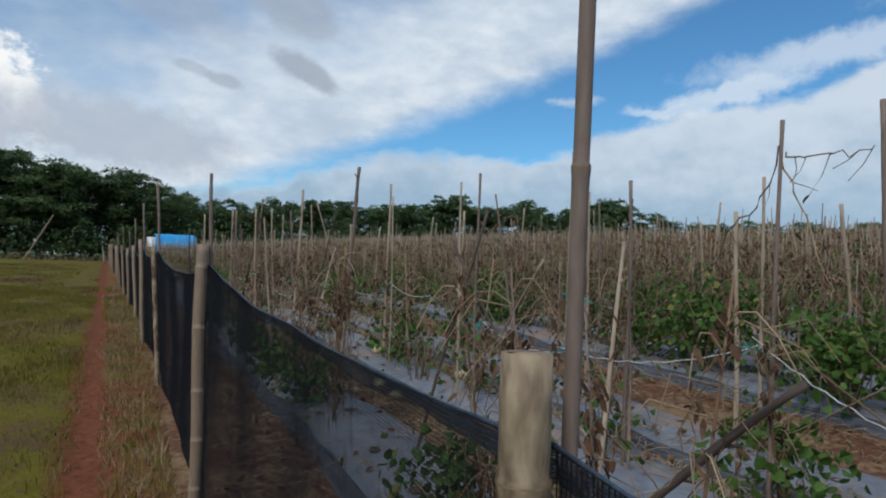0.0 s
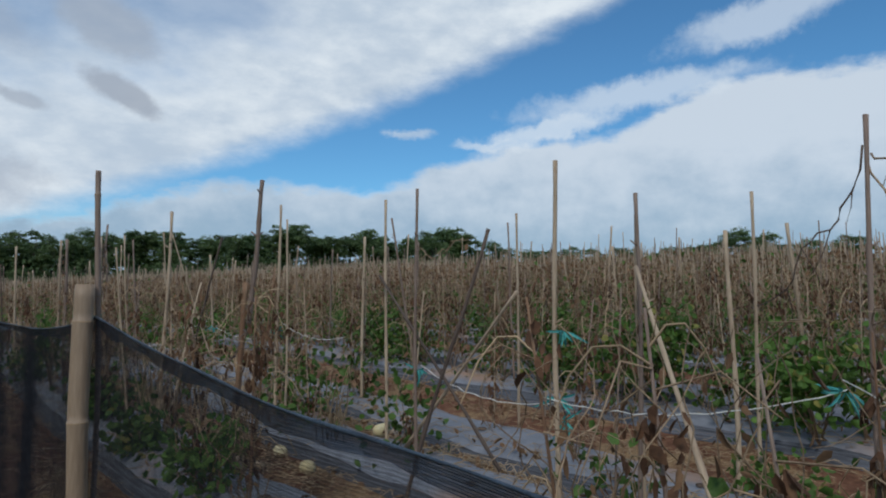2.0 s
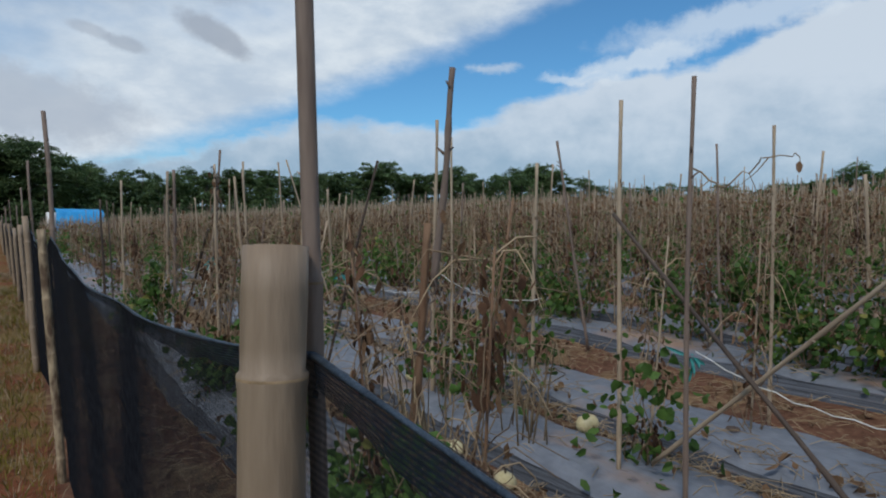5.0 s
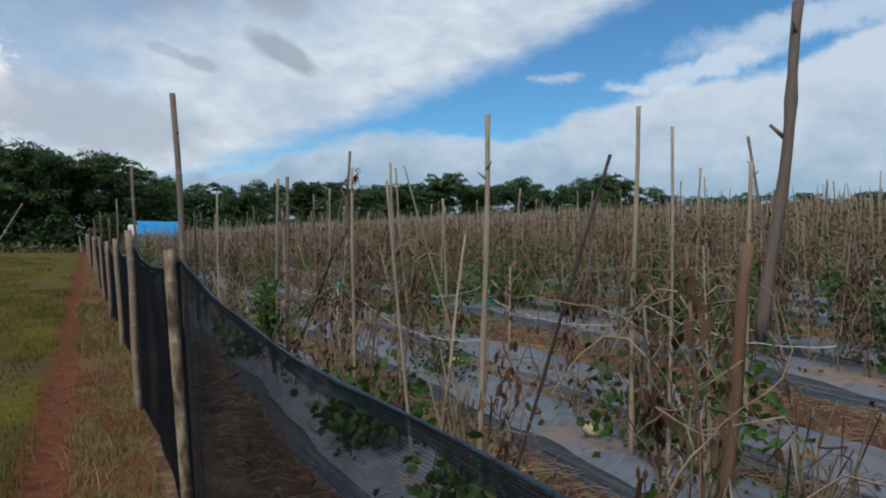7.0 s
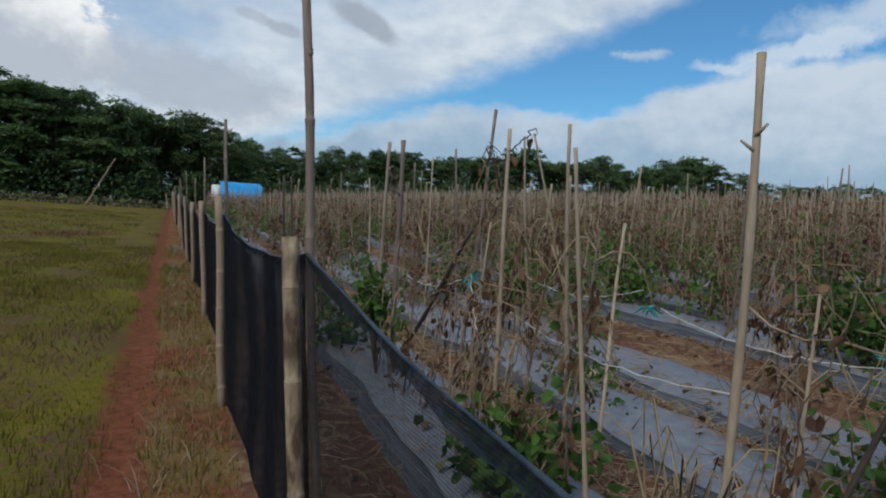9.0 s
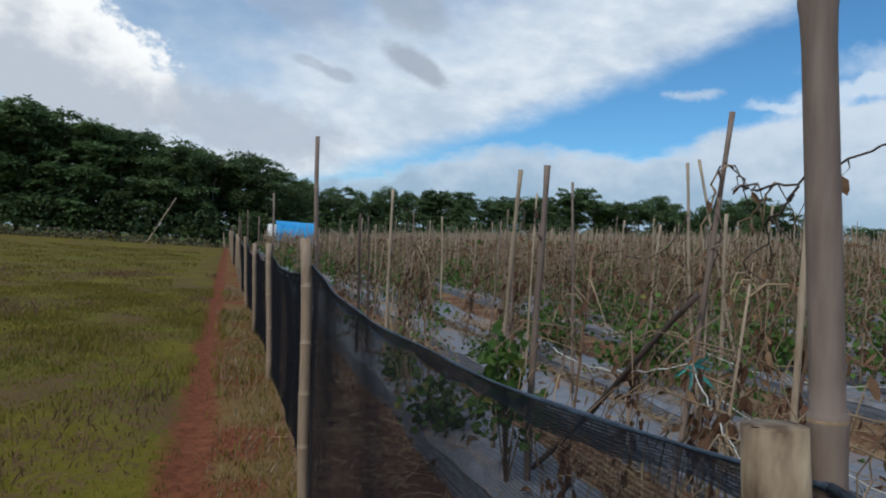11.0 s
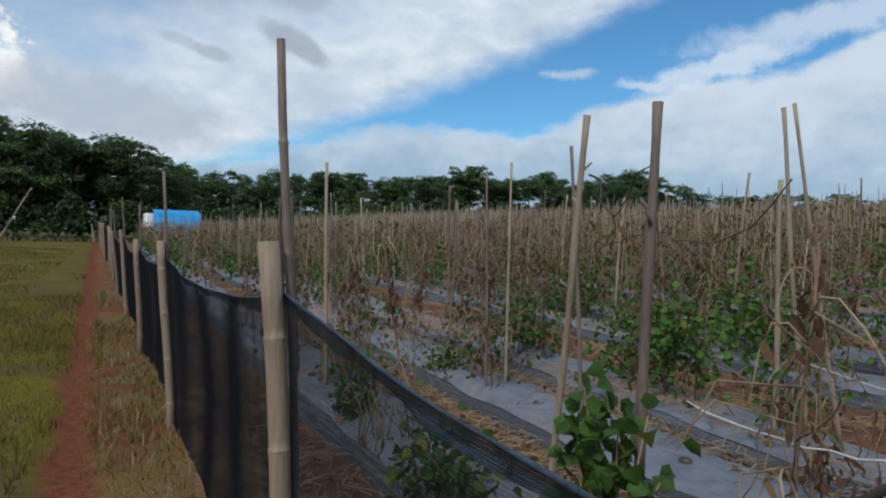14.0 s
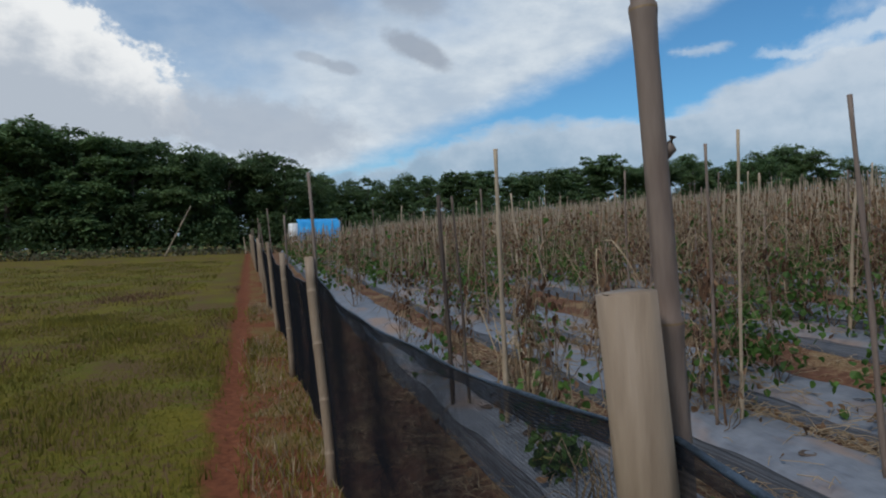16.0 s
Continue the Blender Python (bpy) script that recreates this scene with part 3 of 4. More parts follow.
def net_panel(i, p, q):
    """One span of net: its top edge sags between the posts, its foot trails on the ground; upright threads stand out of the weave."""
    rr = random.Random(i)
    sag = (0.10, 0.07, 0.125, 0.10, 0.10, 0.10)[i] if i < 6 else rr.uniform(0.06, 0.16)
    n, mz = 42, 12
    ptop, qtop = gz(p[1]) + p[4] - TIED.get(i, 0.13), gz(q[1]) + q[4] - TIED.get(i + 1, 0.13)

    def at(s, t):
        yb, yt = p[1] + (q[1] - p[1]) * s, p[1] + p[3] * 0.9 + (q[1] + q[3] * 0.9 - p[1] - p[3] * 0.9) * s
        xb, xt = p[0] + (q[0] - p[0]) * s, p[0] + p[2] * 0.9 + (q[0] + q[2] * 0.9 - p[0] - p[2] * 0.9) * s
        y, x = yb + (yt - yb) * t, xb + (xt - xb) * t + 0.036
        zt = ptop + (qtop - ptop) * s - sag * (1 - abs(2 * s - 1) ** 2.2)
        bulge = math.sin(math.pi * s)
        fold = 0.012 * math.sin(9 * s + 5 * t) + 0.008 * math.sin(23 * s + 3 * t + i)
        zb = gz(y) - 0.04
        return (x + bulge * (0.05 * (1 - t) + 0.03 * math.sin(math.pi * t)) + fold * bulge + 0.02 * bulge * t ** 3, y, zb + (zt - zb) * t)
    v = [at(a / n, b / mz) for a in range(n + 1) for b in range(mz + 1)]
    hem = [at(a / n, 1.0) for a in range(n + 1)]
    w = mz + 1
    f = [(a * w + b, (a + 1) * w + b, (a + 1) * w + b + 1, a * w + b + 1) for a in range(n) for b in range(mz)]
    net = thing("shade_net", "sagging black woven shade net stretched between bamboo posts", "fence net", "spans of the net fence")
    me = bpy.data.meshes.new("mesh_sheet")
    me.from_pydata(v, [], f)
    me.materials.append(M_NET)
    me.shade_smooth()
    part("mesh_sheet", me, None, net)
    v, f = [], []
    k, depth = (1700, 0.00013) if 0 < i < 6 else (420, 0.0010)
    for a in range(1, k):
        deep, jit = depth * rr.uniform(0.75, 1.25), rr.uniform(-0.25, 0.25)
        for b in range(5):
            x, y, z = at((a + jit) / k, b / 4)
            v += [(x - deep, y, z), (x + deep, y, z)]
        o = (a - 1) * 10
        f += [(o + 2 * b, o + 2 * b + 1, o + 2 * b + 3, o + 2 * b + 2) for b in range(4)]
    me = bpy.data.meshes.new("upright_threads")
    me.from_pydata(v, [], f)
    me.materials.append(M_THREAD)
    tagged(part("upright_threads", me, None, net), kind="stuff")
    g = Geo()
    g.tube([(x + 0.003, y, z) for x, y, z in hem], [0.0035 + 0.001 * math.sin(j * 0.9 + i) for j in range(len(hem))], 8)
    part("rolled_hem", g, M_HEM, net, "blue-black rolled top hem")
    depth = [0.036 + 0.008 * math.sin(j * 0.8 + i) + 0.004 * math.sin(j * 2.1) for j in range(n + 1)]
    v = [(x + 0.006 + 0.004 * math.sin(j * 0.7 + b), y, z - depth[j] * b / 3) for j, (x, y, z) in enumerate(hem) for b in range(4)]
    f = [(4 * a + b, 4 * a + 4 + b, 4 * a + 5 + b, 4 * a + 1 + b) for a in range(n) for b in range(3)]
    me = bpy.data.meshes.new("folded_band")
    me.from_pydata(v, [], f)
    uv = me.uv_layers.new(name="across")
    for lp in me.loops:
        uv.data[lp.index].uv = (lp.vertex_index // 4, (lp.vertex_index % 4) / 3)
    me.materials.append(M_BAND)
    me.shade_smooth()
    part("folded_band", me, None, net, "blue-black ribbed fold of doubled net")


for i in range(len(POSTS) - 1):
    net_panel(i, POSTS[i], POSTS[i + 1])

# ---------------- stakes ----------------


def stake_mesh(name, length, r, mat, seed, bend=0.012):
    """A rough stick along z with a cut top, knots and slight bends."""
    rr, g = random.Random(seed), Geo()
    n = 14
    ax, ay, p = rr.uniform(-bend, bend), rr.uniform(-bend, bend), rr.uniform(0, 6)
    pts, rad = [], []
    for i in range(n + 1):
        s = i / n
        pts.append((ax * math.sin(s * 5 + p), ay * math.sin(s * 7 + p), s * length))
        rad.append(r * (0.98 - 0.26 * s) * (1 + (0.22 if i % 4 == 2 else 0) + rr.uniform(-0.05, 0.05)))
    g.tube(pts, rad, 8)
    for _ in range(3):
        z = rr.uniform(0.25, 0.9) * length
        a = rr.uniform(0, 6.28)
        g.tube([(0, 0, z), (math.cos(a) * r * 2.6, math.sin(a) * r * 2.6, z + r * 2)], [r * 0.45, r * 0.25], 5)
    return g.mesh(name, mat)


def stand(name, me, base, top, label, category="stake", group=""):
    """Puts a mesh that runs along z from base towards top."""
    b, t = Vector(base), Vector(top)
    ob = new(name, me)
    ob.matrix_world = Matrix.Translation(b) @ (t - b).to_track_quat("Z", "Y").to_matrix().to_4x4()
    return tagged(ob, label, category, group)


def stake(base, top, r, mat, seed, label, group="tall stakes of the plot", name="stake"):
    return stand(name, stake_mesh(name, (Vector(top) - Vector(base)).length, r, mat, seed), base, top, label, "stake", group)


TALL = [  # top of each stake, its foot's offset, radius
    (2.587, 4.413, 1.976, 0.02, 0.03, 0.014), (1.567, 6.799, 1.961, -0.10, -0.10, 0.018), 
    (2.648, 3.136, 1.992, 0.0, 0.0, 0.017), (2.704, 1.483, 1.927, -0.06, 0.0, 0.013), (2.57, 6.44, 1.93, 0.03, 0.05, 0.011),
    (2.685, 6.827, 2.127, -0.02, 0.03, 0.017), (1.313, 10.034, 1.913, 0.05, 0.08, 0.023), (1.327, 10.42, 1.929, 0.05, 0.3, 0.018),
    (2.644, 10.486, 2.12, 0.15, -0.15, 0.014), (2.724, 12.298, 2.143, 0.1, -0.1, 0.017), (1.267, 13.91, 2.058, 0.04, 0.0, 0.020), (2.779, 13.225, 2.109, 0.03, 0.05, 0.013), (2.547, 13.26, 2.015, 0.05, 0.0, 0.013),
    (2.68, 4.93, 1.96, 0.02, 0.02, 0.014), (2.80, 2.66, 1.62, 0.02, 0.02, 0.012), (2.75, 2.63, 1.74, 0.02, 0.02, 0.014), (4.34, 5.00, 1.99, 0.02, 0.02, 0.014), (3.91, 2.49, 1.85, 0.02, 0.02, 0.014), 
]
for i, (x, y, z, dx, dy, r) in enumerate(TALL):
    stake((x + dx, y + dy, bed_top(x + dx, y + dy) - 0.05), (x, y, z), r, M_POLE if i % 3 == 0 else M_STAKE, i, "tall weathered grey-brown stake pushed into the bed")
# the thick broken stake, the dark leaning sticks and the crossed poles
stake((1.57, 5.38, -0.18), (1.63, 5.25, 1.27), 0.026, M_BROWNSTAKE, 90, "thick split brown stake with a splintered top", "broken stakes")
stake((1.625, 5.20, 0.95), (1.685, 5.117, 2.034), 0.020, M_POLE, 91, "grey pole lashed to a broken brown stake", "broken stakes")
DARK, PALE = "thin blackened stick leaning among dry vines", "pale stick slanting across another"
stake((1.52, 6.58, -0.12), (1.75, 6.05, 1.67), 0.010, M_DARKSTAKE, 92, DARK, "leaning sticks")
stake((2.61, 3.58, 0.04), (2.62, 4.92, 1.33), 0.013, M_DARKSTAKE, 93, "dark stick slanting across another", "crossed sticks")
stake((1.50, 3.30, -0.20), (1.72, 2.78, 1.48), 0.012, M_DARKSTAKE, 94, "dark stick slanting across another", "crossed sticks")
stake((2.74, 4.74, -0.02), (2.62, 3.42, 1.19), 0.013, M_STAKE, 95, PALE, "crossed sticks")
stake((1.35, 10.0, 0.12), (1.37, 8.70, 1.25), 0.016, M_DARKSTAKE, 97, "dark branch propped slantwise over the bed", "leaning sticks")
stake((1.30, 1.45, -0.10), (1.55, 0.55, 0.80), 0.018, M_DARKSTAKE, 98, "dark branch propped slantwise over the bed", "leaning sticks")
stake((1.35, 1.30, -0.10), (2.66, 2.58, 1.32), 0.014, M_STAKE, 99, PALE, "crossed sticks")
stake((2.80, 0.95, -0.15), (2.67, 0.97, 1.92), 0.016, M_POLE, 100, "tall weathered grey-brown stake pushed into the bed")
stake((2.10, 8.30, -0.10), (2.62, 8.85, 1.35), 0.013, M_STAKE, 102, PALE, "crossed sticks")
stake((1.36, 8.83, -0.05), (1.475, 8.70, 2.0), 0.014, M_POLE, 103, "tall weathered grey-brown stake pushed into the bed")
stake((1.22, 14.5, -0.05), (1.132, 14.58, 1.765), 0.013, M_DARKSTAKE, 112, "dark upright stake with a frayed top")
stake((1.10, 14.6, -0.05), (1.05, 14.68, 1.78), 0.020, M_DARKSTAKE, 104, "dark upright stake with a frayed top")
stake((1.33, 8.2, -0.1), (1.28, 8.11, 1.8), 0.013, M_STAKE, 106, "tall weathered grey-brown stake pushed into the bed")
stake((3.45, 10.60, 0.20), (2.76, 10.50, 2.16), 0.013, M_STAKE, 107, PALE, "crossed sticks")
stake((1.48, 7.70, -0.1), (1.42, 7.76, 1.80), 0.011, M_STAKE, 108, "tall weathered grey-brown stake pushed into the bed")
stake((1.40, 7.36, -0.1), (1.26, 7.46, 1.65), 0.011, M_STAKE, 109, "tall weathered grey-brown stake pushed into the bed")
stake((1.87, 14.30, 0.03), (1.74, 14.85, 0.52), 0.030, M_STAKE, 110, "thick pale broken pole propped over the furrow", "broken stakes")
stake((1.80, 5.30, -0.12), (1.84, 6.10, -0.19), 0.026, M_STAKE, 111, "pale split pole lying across the furrow", "broken stakes")
stake((4.9, 7.3, 0.0), (4.62, 7.5, 2.2), 0.016, M_POLE, 105, PALE, "crossed sticks")


def dry_runner(p, q, seed, arch=0.12):
    """A withered runner trailing from one stake top to another, with dead leaves."""
    rr, g, lf = random.Random(seed), Geo(), Geo()
    p, q = Vector(p), Vector(q)
    pts = []
    for i in range(15):
        s = i / 14
        pts.append(p.lerp(q, s) + Vector((rr.gauss(0, 0.012), rr.gauss(0, 0.012), arch * math.sin(s * 9 + seed) * 0.4 - arch * 4 * s * (1 - s) + rr.gauss(0, 0.01))))
    g.tube(pts, [0.005 - 0.0025 * i / 14 for i in range(15)], 5)
    for c in pts[2::3]:
        d = Vector((rr.uniform(-0.1, 0.1), rr.uniform(-0.1, 0.1), -rr.uniform(0.04, 0.2)))
        g.tube([c, c + d * 0.5 + Vector((0.02, 0, 0)), c + d], [0.003, 0.002, 0.0015], 4)
        if rr.random() < 0.5:
            lf.rand_leaf(rr, c + d, 0.06, 0.03, 1.0)
    ob = thing("dry_runner", "withered vine runner trailing between stake tops", "vine", "runners over the stakes")
    part("stem", g, M_DARKSTAKE if seed % 2 else M_VINE, ob)
    part("dead_leaves", lf, M_DRYLEAF, ob)


dry_runner((1.36, 8.42, 1.645), (1.12, 7.57, 1.735), 1, 0.012)
dry_runner((1.36, 8.42, 1.645), (1.44, 8.68, 1.80), 15, 0.02)
dry_runner((2.70, 1.48, 1.75), (2.68, 0.97, 1.72), 2, 0.02)
dry_runner((2.70, 1.48, 1.80), (2.55, 1.9, 1.15), 3)
dry_runner((2.70, 1.48, 1.80), (2.75, 1.2, 1.10), 4)
dry_runner((1.32, 8.20, 1.62), (1.38, 8.46, 1.38), 5, -0.04)
dry_runner((1.44, 8.69, 1.80), (1.34, 8.85, 1.3), 6)
dry_runner((1.34, 8.30, 1.66), (1.42, 8.62, 1.42), 12, -0.03)
dry_runner((1.44, 8.69, 1.78), (1.50, 8.8, 1.35), 13, 0.02)
dry_runner((1.33, 10.4, 1.65), (1.31, 10.05, 1.7), 7, 0.12)
dry_runner((2.60, 4.4, 1.5), (2.72, 4.0, 1.62), 8, 0.08)
dry_runner((2.64, 10.4, 1.7), (2.72, 12.2, 1.5), 9, 0.2)
dry_runner((1.60, 6.8, 1.1), (1.65, 5.2, 1.0), 10, 0.1)
dry_runner((1.64, 5.2, 1.0), (1.25, 4.7, 0.75), 11, 0.05)



def stem_clump(x, y, h, n, seed):
    """Dead stems leaning together over the bed's edge."""
    rr, g = random.Random(seed), Geo()
    for _ in range(n):
        a = rr.uniform(0, 6.28)
        px, py = rr.gauss(0, 0.07), rr.gauss(0, 0.10)
        k = rr.uniform(0.45, 1.0) * h
        tip = Vector((px + math.cos(a) * 0.18 * k, py + math.sin(a) * 0.22 * k, k))
        mid = Vector((px, py, 0)).lerp(tip, 0.5) + Vector((rr.gauss(0, 0.03), rr.gauss(0, 0.03), 0.02))
        g.tube([(px, py, -0.02), mid, tip, tip + Vector((math.cos(a) * 0.07, math.sin(a) * 0.07, -rr.uniform(0.02, 0.16)))], [0.006, 0.0055, 0.0045, 0.0025], 5)
    ob = tagged(part("dead_stem_clump", g, M_STRAW), "clump of bleached dead stems at the edge of a bed", "plant", "dead stem clumps", kind="stuff")
    ob.location = (x, y, bed_top(x, y))


for i, (x, y, h, n) in enumerate(((1.50, 14.1, 0.95, 26), (1.40, 13.6, 0.7, 18), (1.15, 12.3, 0.4, 12), (1.45, 7.0, 0.8, 16), (1.62, 6.95, 0.6, 12), (1.55, 8.95, 0.9, 16), (2.62, 5.6, 0.7, 14), (1.65, 5.3, 0.95, 16))):
    stem_clump(x, y, h, n, 500 + i)

# ---------------- vine plants ----------------
ROWS = [(x0 + x1) / 2 - 0.05 for x0, x1 in BEDS]


def vine_plant(seed, green):
    """A withered climbing plant on its own stick; some keep green leaves low down."""
    rr = random.Random(seed)
    plant = thing("vine_plant", "withered brown vine tangled round a dry stick" if not green else "half-withered vine with green leaves on a dry stick", "plant", "vines of the plot")
    h = rr.uniform(1.25, 1.6)
    lean = (rr.uniform(-0.13, 0.13), rr.uniform(-0.17, 0.17))
    g = Geo()
    g.tube([(lean[0] * s * h, lean[1] * s * h, s * h - 0.05) for s in (0, 0.3, 0.65, 1)], [0.0075, 0.007, 0.006, 0.0045], 6)
    part("stick", g, (M_STAKE, M_POLE, M_BROWNSTAKE)[seed % 3], plant)
    g, lf, gl, yl = Geo(), Geo(), Geo(), Geo()

    def strand(p, up, steps, wander, r0):
        pts = [p.copy()]
        d = Vector((rr.uniform(-1, 1), rr.uniform(-1, 1), up))
        for _ in range(steps):
            s = p.z / h
            d += Vector((rr.uniform(-1, 1) - (p.x - lean[0] * p.z) * 3.0, rr.uniform(-1, 1) - (p.y - lean[1] * p.z) * 2.2, rr.uniform(-0.6, 0.6) + up * 0.5)) * wander
            d.normalize()
            p = p + d * rr.uniform(0.05, 0.09)
            p.z = max(0.01, min(p.z, h * 1.03))
            pts.append(p.copy())
        g.tube(pts, [r0 * (1 - 0.6 * i / len(pts)) for i in range(len(pts))], 3, False)
        return pts

    for _ in range(5):
        pts = strand(Vector((rr.uniform(-0.06, 0.06), rr.uniform(-0.06, 0.06), 0.0)), 0.75, 24, 0.55, 0.0045)
        for q in pts[5::4]:
            if rr.random() < 0.5:
                lf.rand_leaf(rr, q, rr.uniform(0.035, 0.07), rr.uniform(0.012, 0.03), 0.9)
    for _ in range(7):
        z = rr.uniform(0.25, h)
        strand(Vector((lean[0] * z, lean[1] * z, z)), rr.uniform(-0.5, 0.3), rr.randint(4, 9), 0.7, 0.003)
    for _ in range(5):
        z = rr.uniform(0.3, h * 0.9)
        a, ln = rr.uniform(0, 6.28), rr.uniform(0.15, 0.45)
        g.tube([(lean[0] * z, lean[1] * z, z), (math.cos(a) * ln * 0.5, math.sin(a) * ln * 0.5, z + 0.05), (math.cos(a) * ln, math.sin(a) * ln, z - rr.uniform(0, 0.2))], [0.004, 0.0035, 0.002], 3, False)
    for _ in range(16):
        z = rr.uniform(0.05, 1) * h
        q = Vector((lean[0] * z + rr.gauss(0, 0.08), lean[1] * z + rr.gauss(0, 0.1), z))
        lf.rand_leaf(rr, q, rr.uniform(0.035, 0.08), rr.uniform(0.012, 0.03), 1.2)
    tagged(part("dry_vine", g, M_VINE, plant), kind="stuff")
    tagged(part("dry_leaves", lf, M_DRYLEAF, plant), kind="stuff")
    wl, td = Geo(), Geo()
    for _ in range(4):
        zc = rr.uniform(0.15, 0.85) * h
        for _ in range(11):
            z = min(max(rr.gauss(zc, 0.08), 0.04), h)
            wl.rand_leaf(rr, (lean[0] * z + rr.gauss(0, 0.035), lean[1] * z + rr.gauss(0, 0.04), z), rr.uniform(0.04, 0.09), rr.uniform(0.018, 0.04), 1.6)
    for _ in range(5):
        z = rr.uniform(0.2, 0.95) * h
        a, ln = rr.uniform(0, 6.28), rr.uniform(0.12, 0.35)
        p0 = Vector((lean[0] * z, lean[1] * z, z))
        td.tube([p0 + Vector((math.cos(a + 0.5 * u) * ln * u, math.sin(a + 0.5 * u) * ln * u, 0.10 * math.sin(u * 3.0) - 0.16 * u * u)) for u in (0, 0.25, 0.5, 0.75, 1.0)], [0.004, 0.0038, 0.0034, 0.003, 0.002], 4, False)
    tagged(part("wilted_foliage", wl, M_WILTED, plant), "dark brown leaves hanging in shrivelled bunches", kind="stuff")
    tagged(part("tendril_tangle", td, M_STRAW, plant), "bleached curling tendrils", kind="stuff")
    if green:
        zc, sp = rr.uniform(0.25, 0.55), rr.uniform(0.10, 0.2)
        for _ in range(int(190 * green)):
            q = Vector((rr.gauss(0, 0.15), rr.gauss(0, 0.2), max(0.03, rr.gauss(zc, sp * 1.4))))
            (yl if rr.random() < 0.06 else gl).rand_leaf(rr, q, rr.uniform(0.045, 0.09), rr.uniform(0.035, 0.075), 0.3)
        tagged(part("green_leaves", gl, M_LEAF, plant), kind="stuff")
    return plant


VARIANTS = [vine_plant(s, gr) for s, gr in ((1, 0), (2, 0), (3, 0), (4, 0), (5, 0), (6, 0.5), (7, 1.0), (8, 1.3), (9, 0), (10, 0.35), (11, 0), (12, 0.8))]
spots = []
for row, x in enumerate(ROWS):
    y = -3.0 + rnd.uniform(0, 0.4)
    while y < 60:
        keep = 0.88 if x > 4.5 else (0.36 if row > 0 else 0.38)
        if row == 0 and (10.3 < y < 13.3 or 5.4 < y < 6.1):
            keep = 0.06
        elif row in (1, 2) and 3.0 < y < 6.6:
            keep = 0.14
        if rnd.random() < keep:
            spots.append((x + rnd.uniform(-0.17, 0.17), y))
        y += rnd.uniform(0.26, 0.44) if x < 14 else rnd.uniform(0.32, 0.55)
spots.sort(key=lambda s: math.hypot(max(0.0, s[0] - 1.0), 0.55 * max(0.0, s[1] - 9.0, -s[1])))
near, rest = spots[:300], spots[300:]
used = set()
for x, y in near:
    g = rnd.random()
    wet = 0.5 + 0.5 * math.sin(x * 1.1 + y * 0.55) * math.sin(y * 0.9 + 2.0)
    k = rnd.choice((5, 6, 7, 9, 11)) if g < 0.30 + 0.3 * wet and x > 2 else rnd.choice((0, 1, 2, 3, 4, 8, 10, 9))
    m = pose(x, y, bed_top(x, y) - 0.015, rnd.uniform(-4, 4), rnd.uniform(-4, 4), rnd.uniform(0, 360))
    if k not in used:
        used.add(k)
        VARIANTS[k].matrix_basis = m
    else:
        copy_thing(VARIANTS[k], m)
for k, v in enumerate(VARIANTS):
    if k not in used:
        v.matrix_basis = pose(30 + k, 20, land(30 + k, 20) + 0.17)


def scatter_mesh(name, v, f, places, mat, label, category):
    """Joins many placed copies of one small mesh: places are x, y, z, turn, scale, leanx, leany."""
    v, f, P = np.array(v, float), np.array(f), np.array(places, float)
    c, s = np.cos(P[:, 3])[:, None], np.sin(P[:, 3])[:, None]
    sc = P[:, 4][:, None]
    X = (c * v[None, :, 0] - s * v[None, :, 1]) * sc + v[None, :, 2] * P[:, 5][:, None] + P[:, 0][:, None]
    Y = (s * v[None, :, 0] + c * v[None, :, 1]) * sc + v[None, :, 2] * P[:, 6][:, None] + P[:, 1][:, None]
    Z = v[None, :, 2] * sc + P[:, 2][:, None]
    co = np.stack([X, Y, Z], -1).reshape(-1, 3)
    k = f.shape[1]
    fi = (f[None] + (np.arange(len(P)) * len(v))[:, None, None]).reshape(-1, k)
    me = bpy.data.meshes.new(name)
    me.vertices.add(len(co))
    me.vertices.foreach_set("co", co.reshape(-1))
    me.loops.add(fi.size)
    me.loops.foreach_set("vertex_index", fi.reshape(-1).astype(np.int32))
    me.polygons.add(len(fi))
    me.polygons.foreach_set("loop_start", np.arange(0, fi.size, k, dtype=np.int32))
    me.update(calc_edges=True)
    me.materials.append(mat)
    return tagged(new(name, me), label, category, kind="stuff")


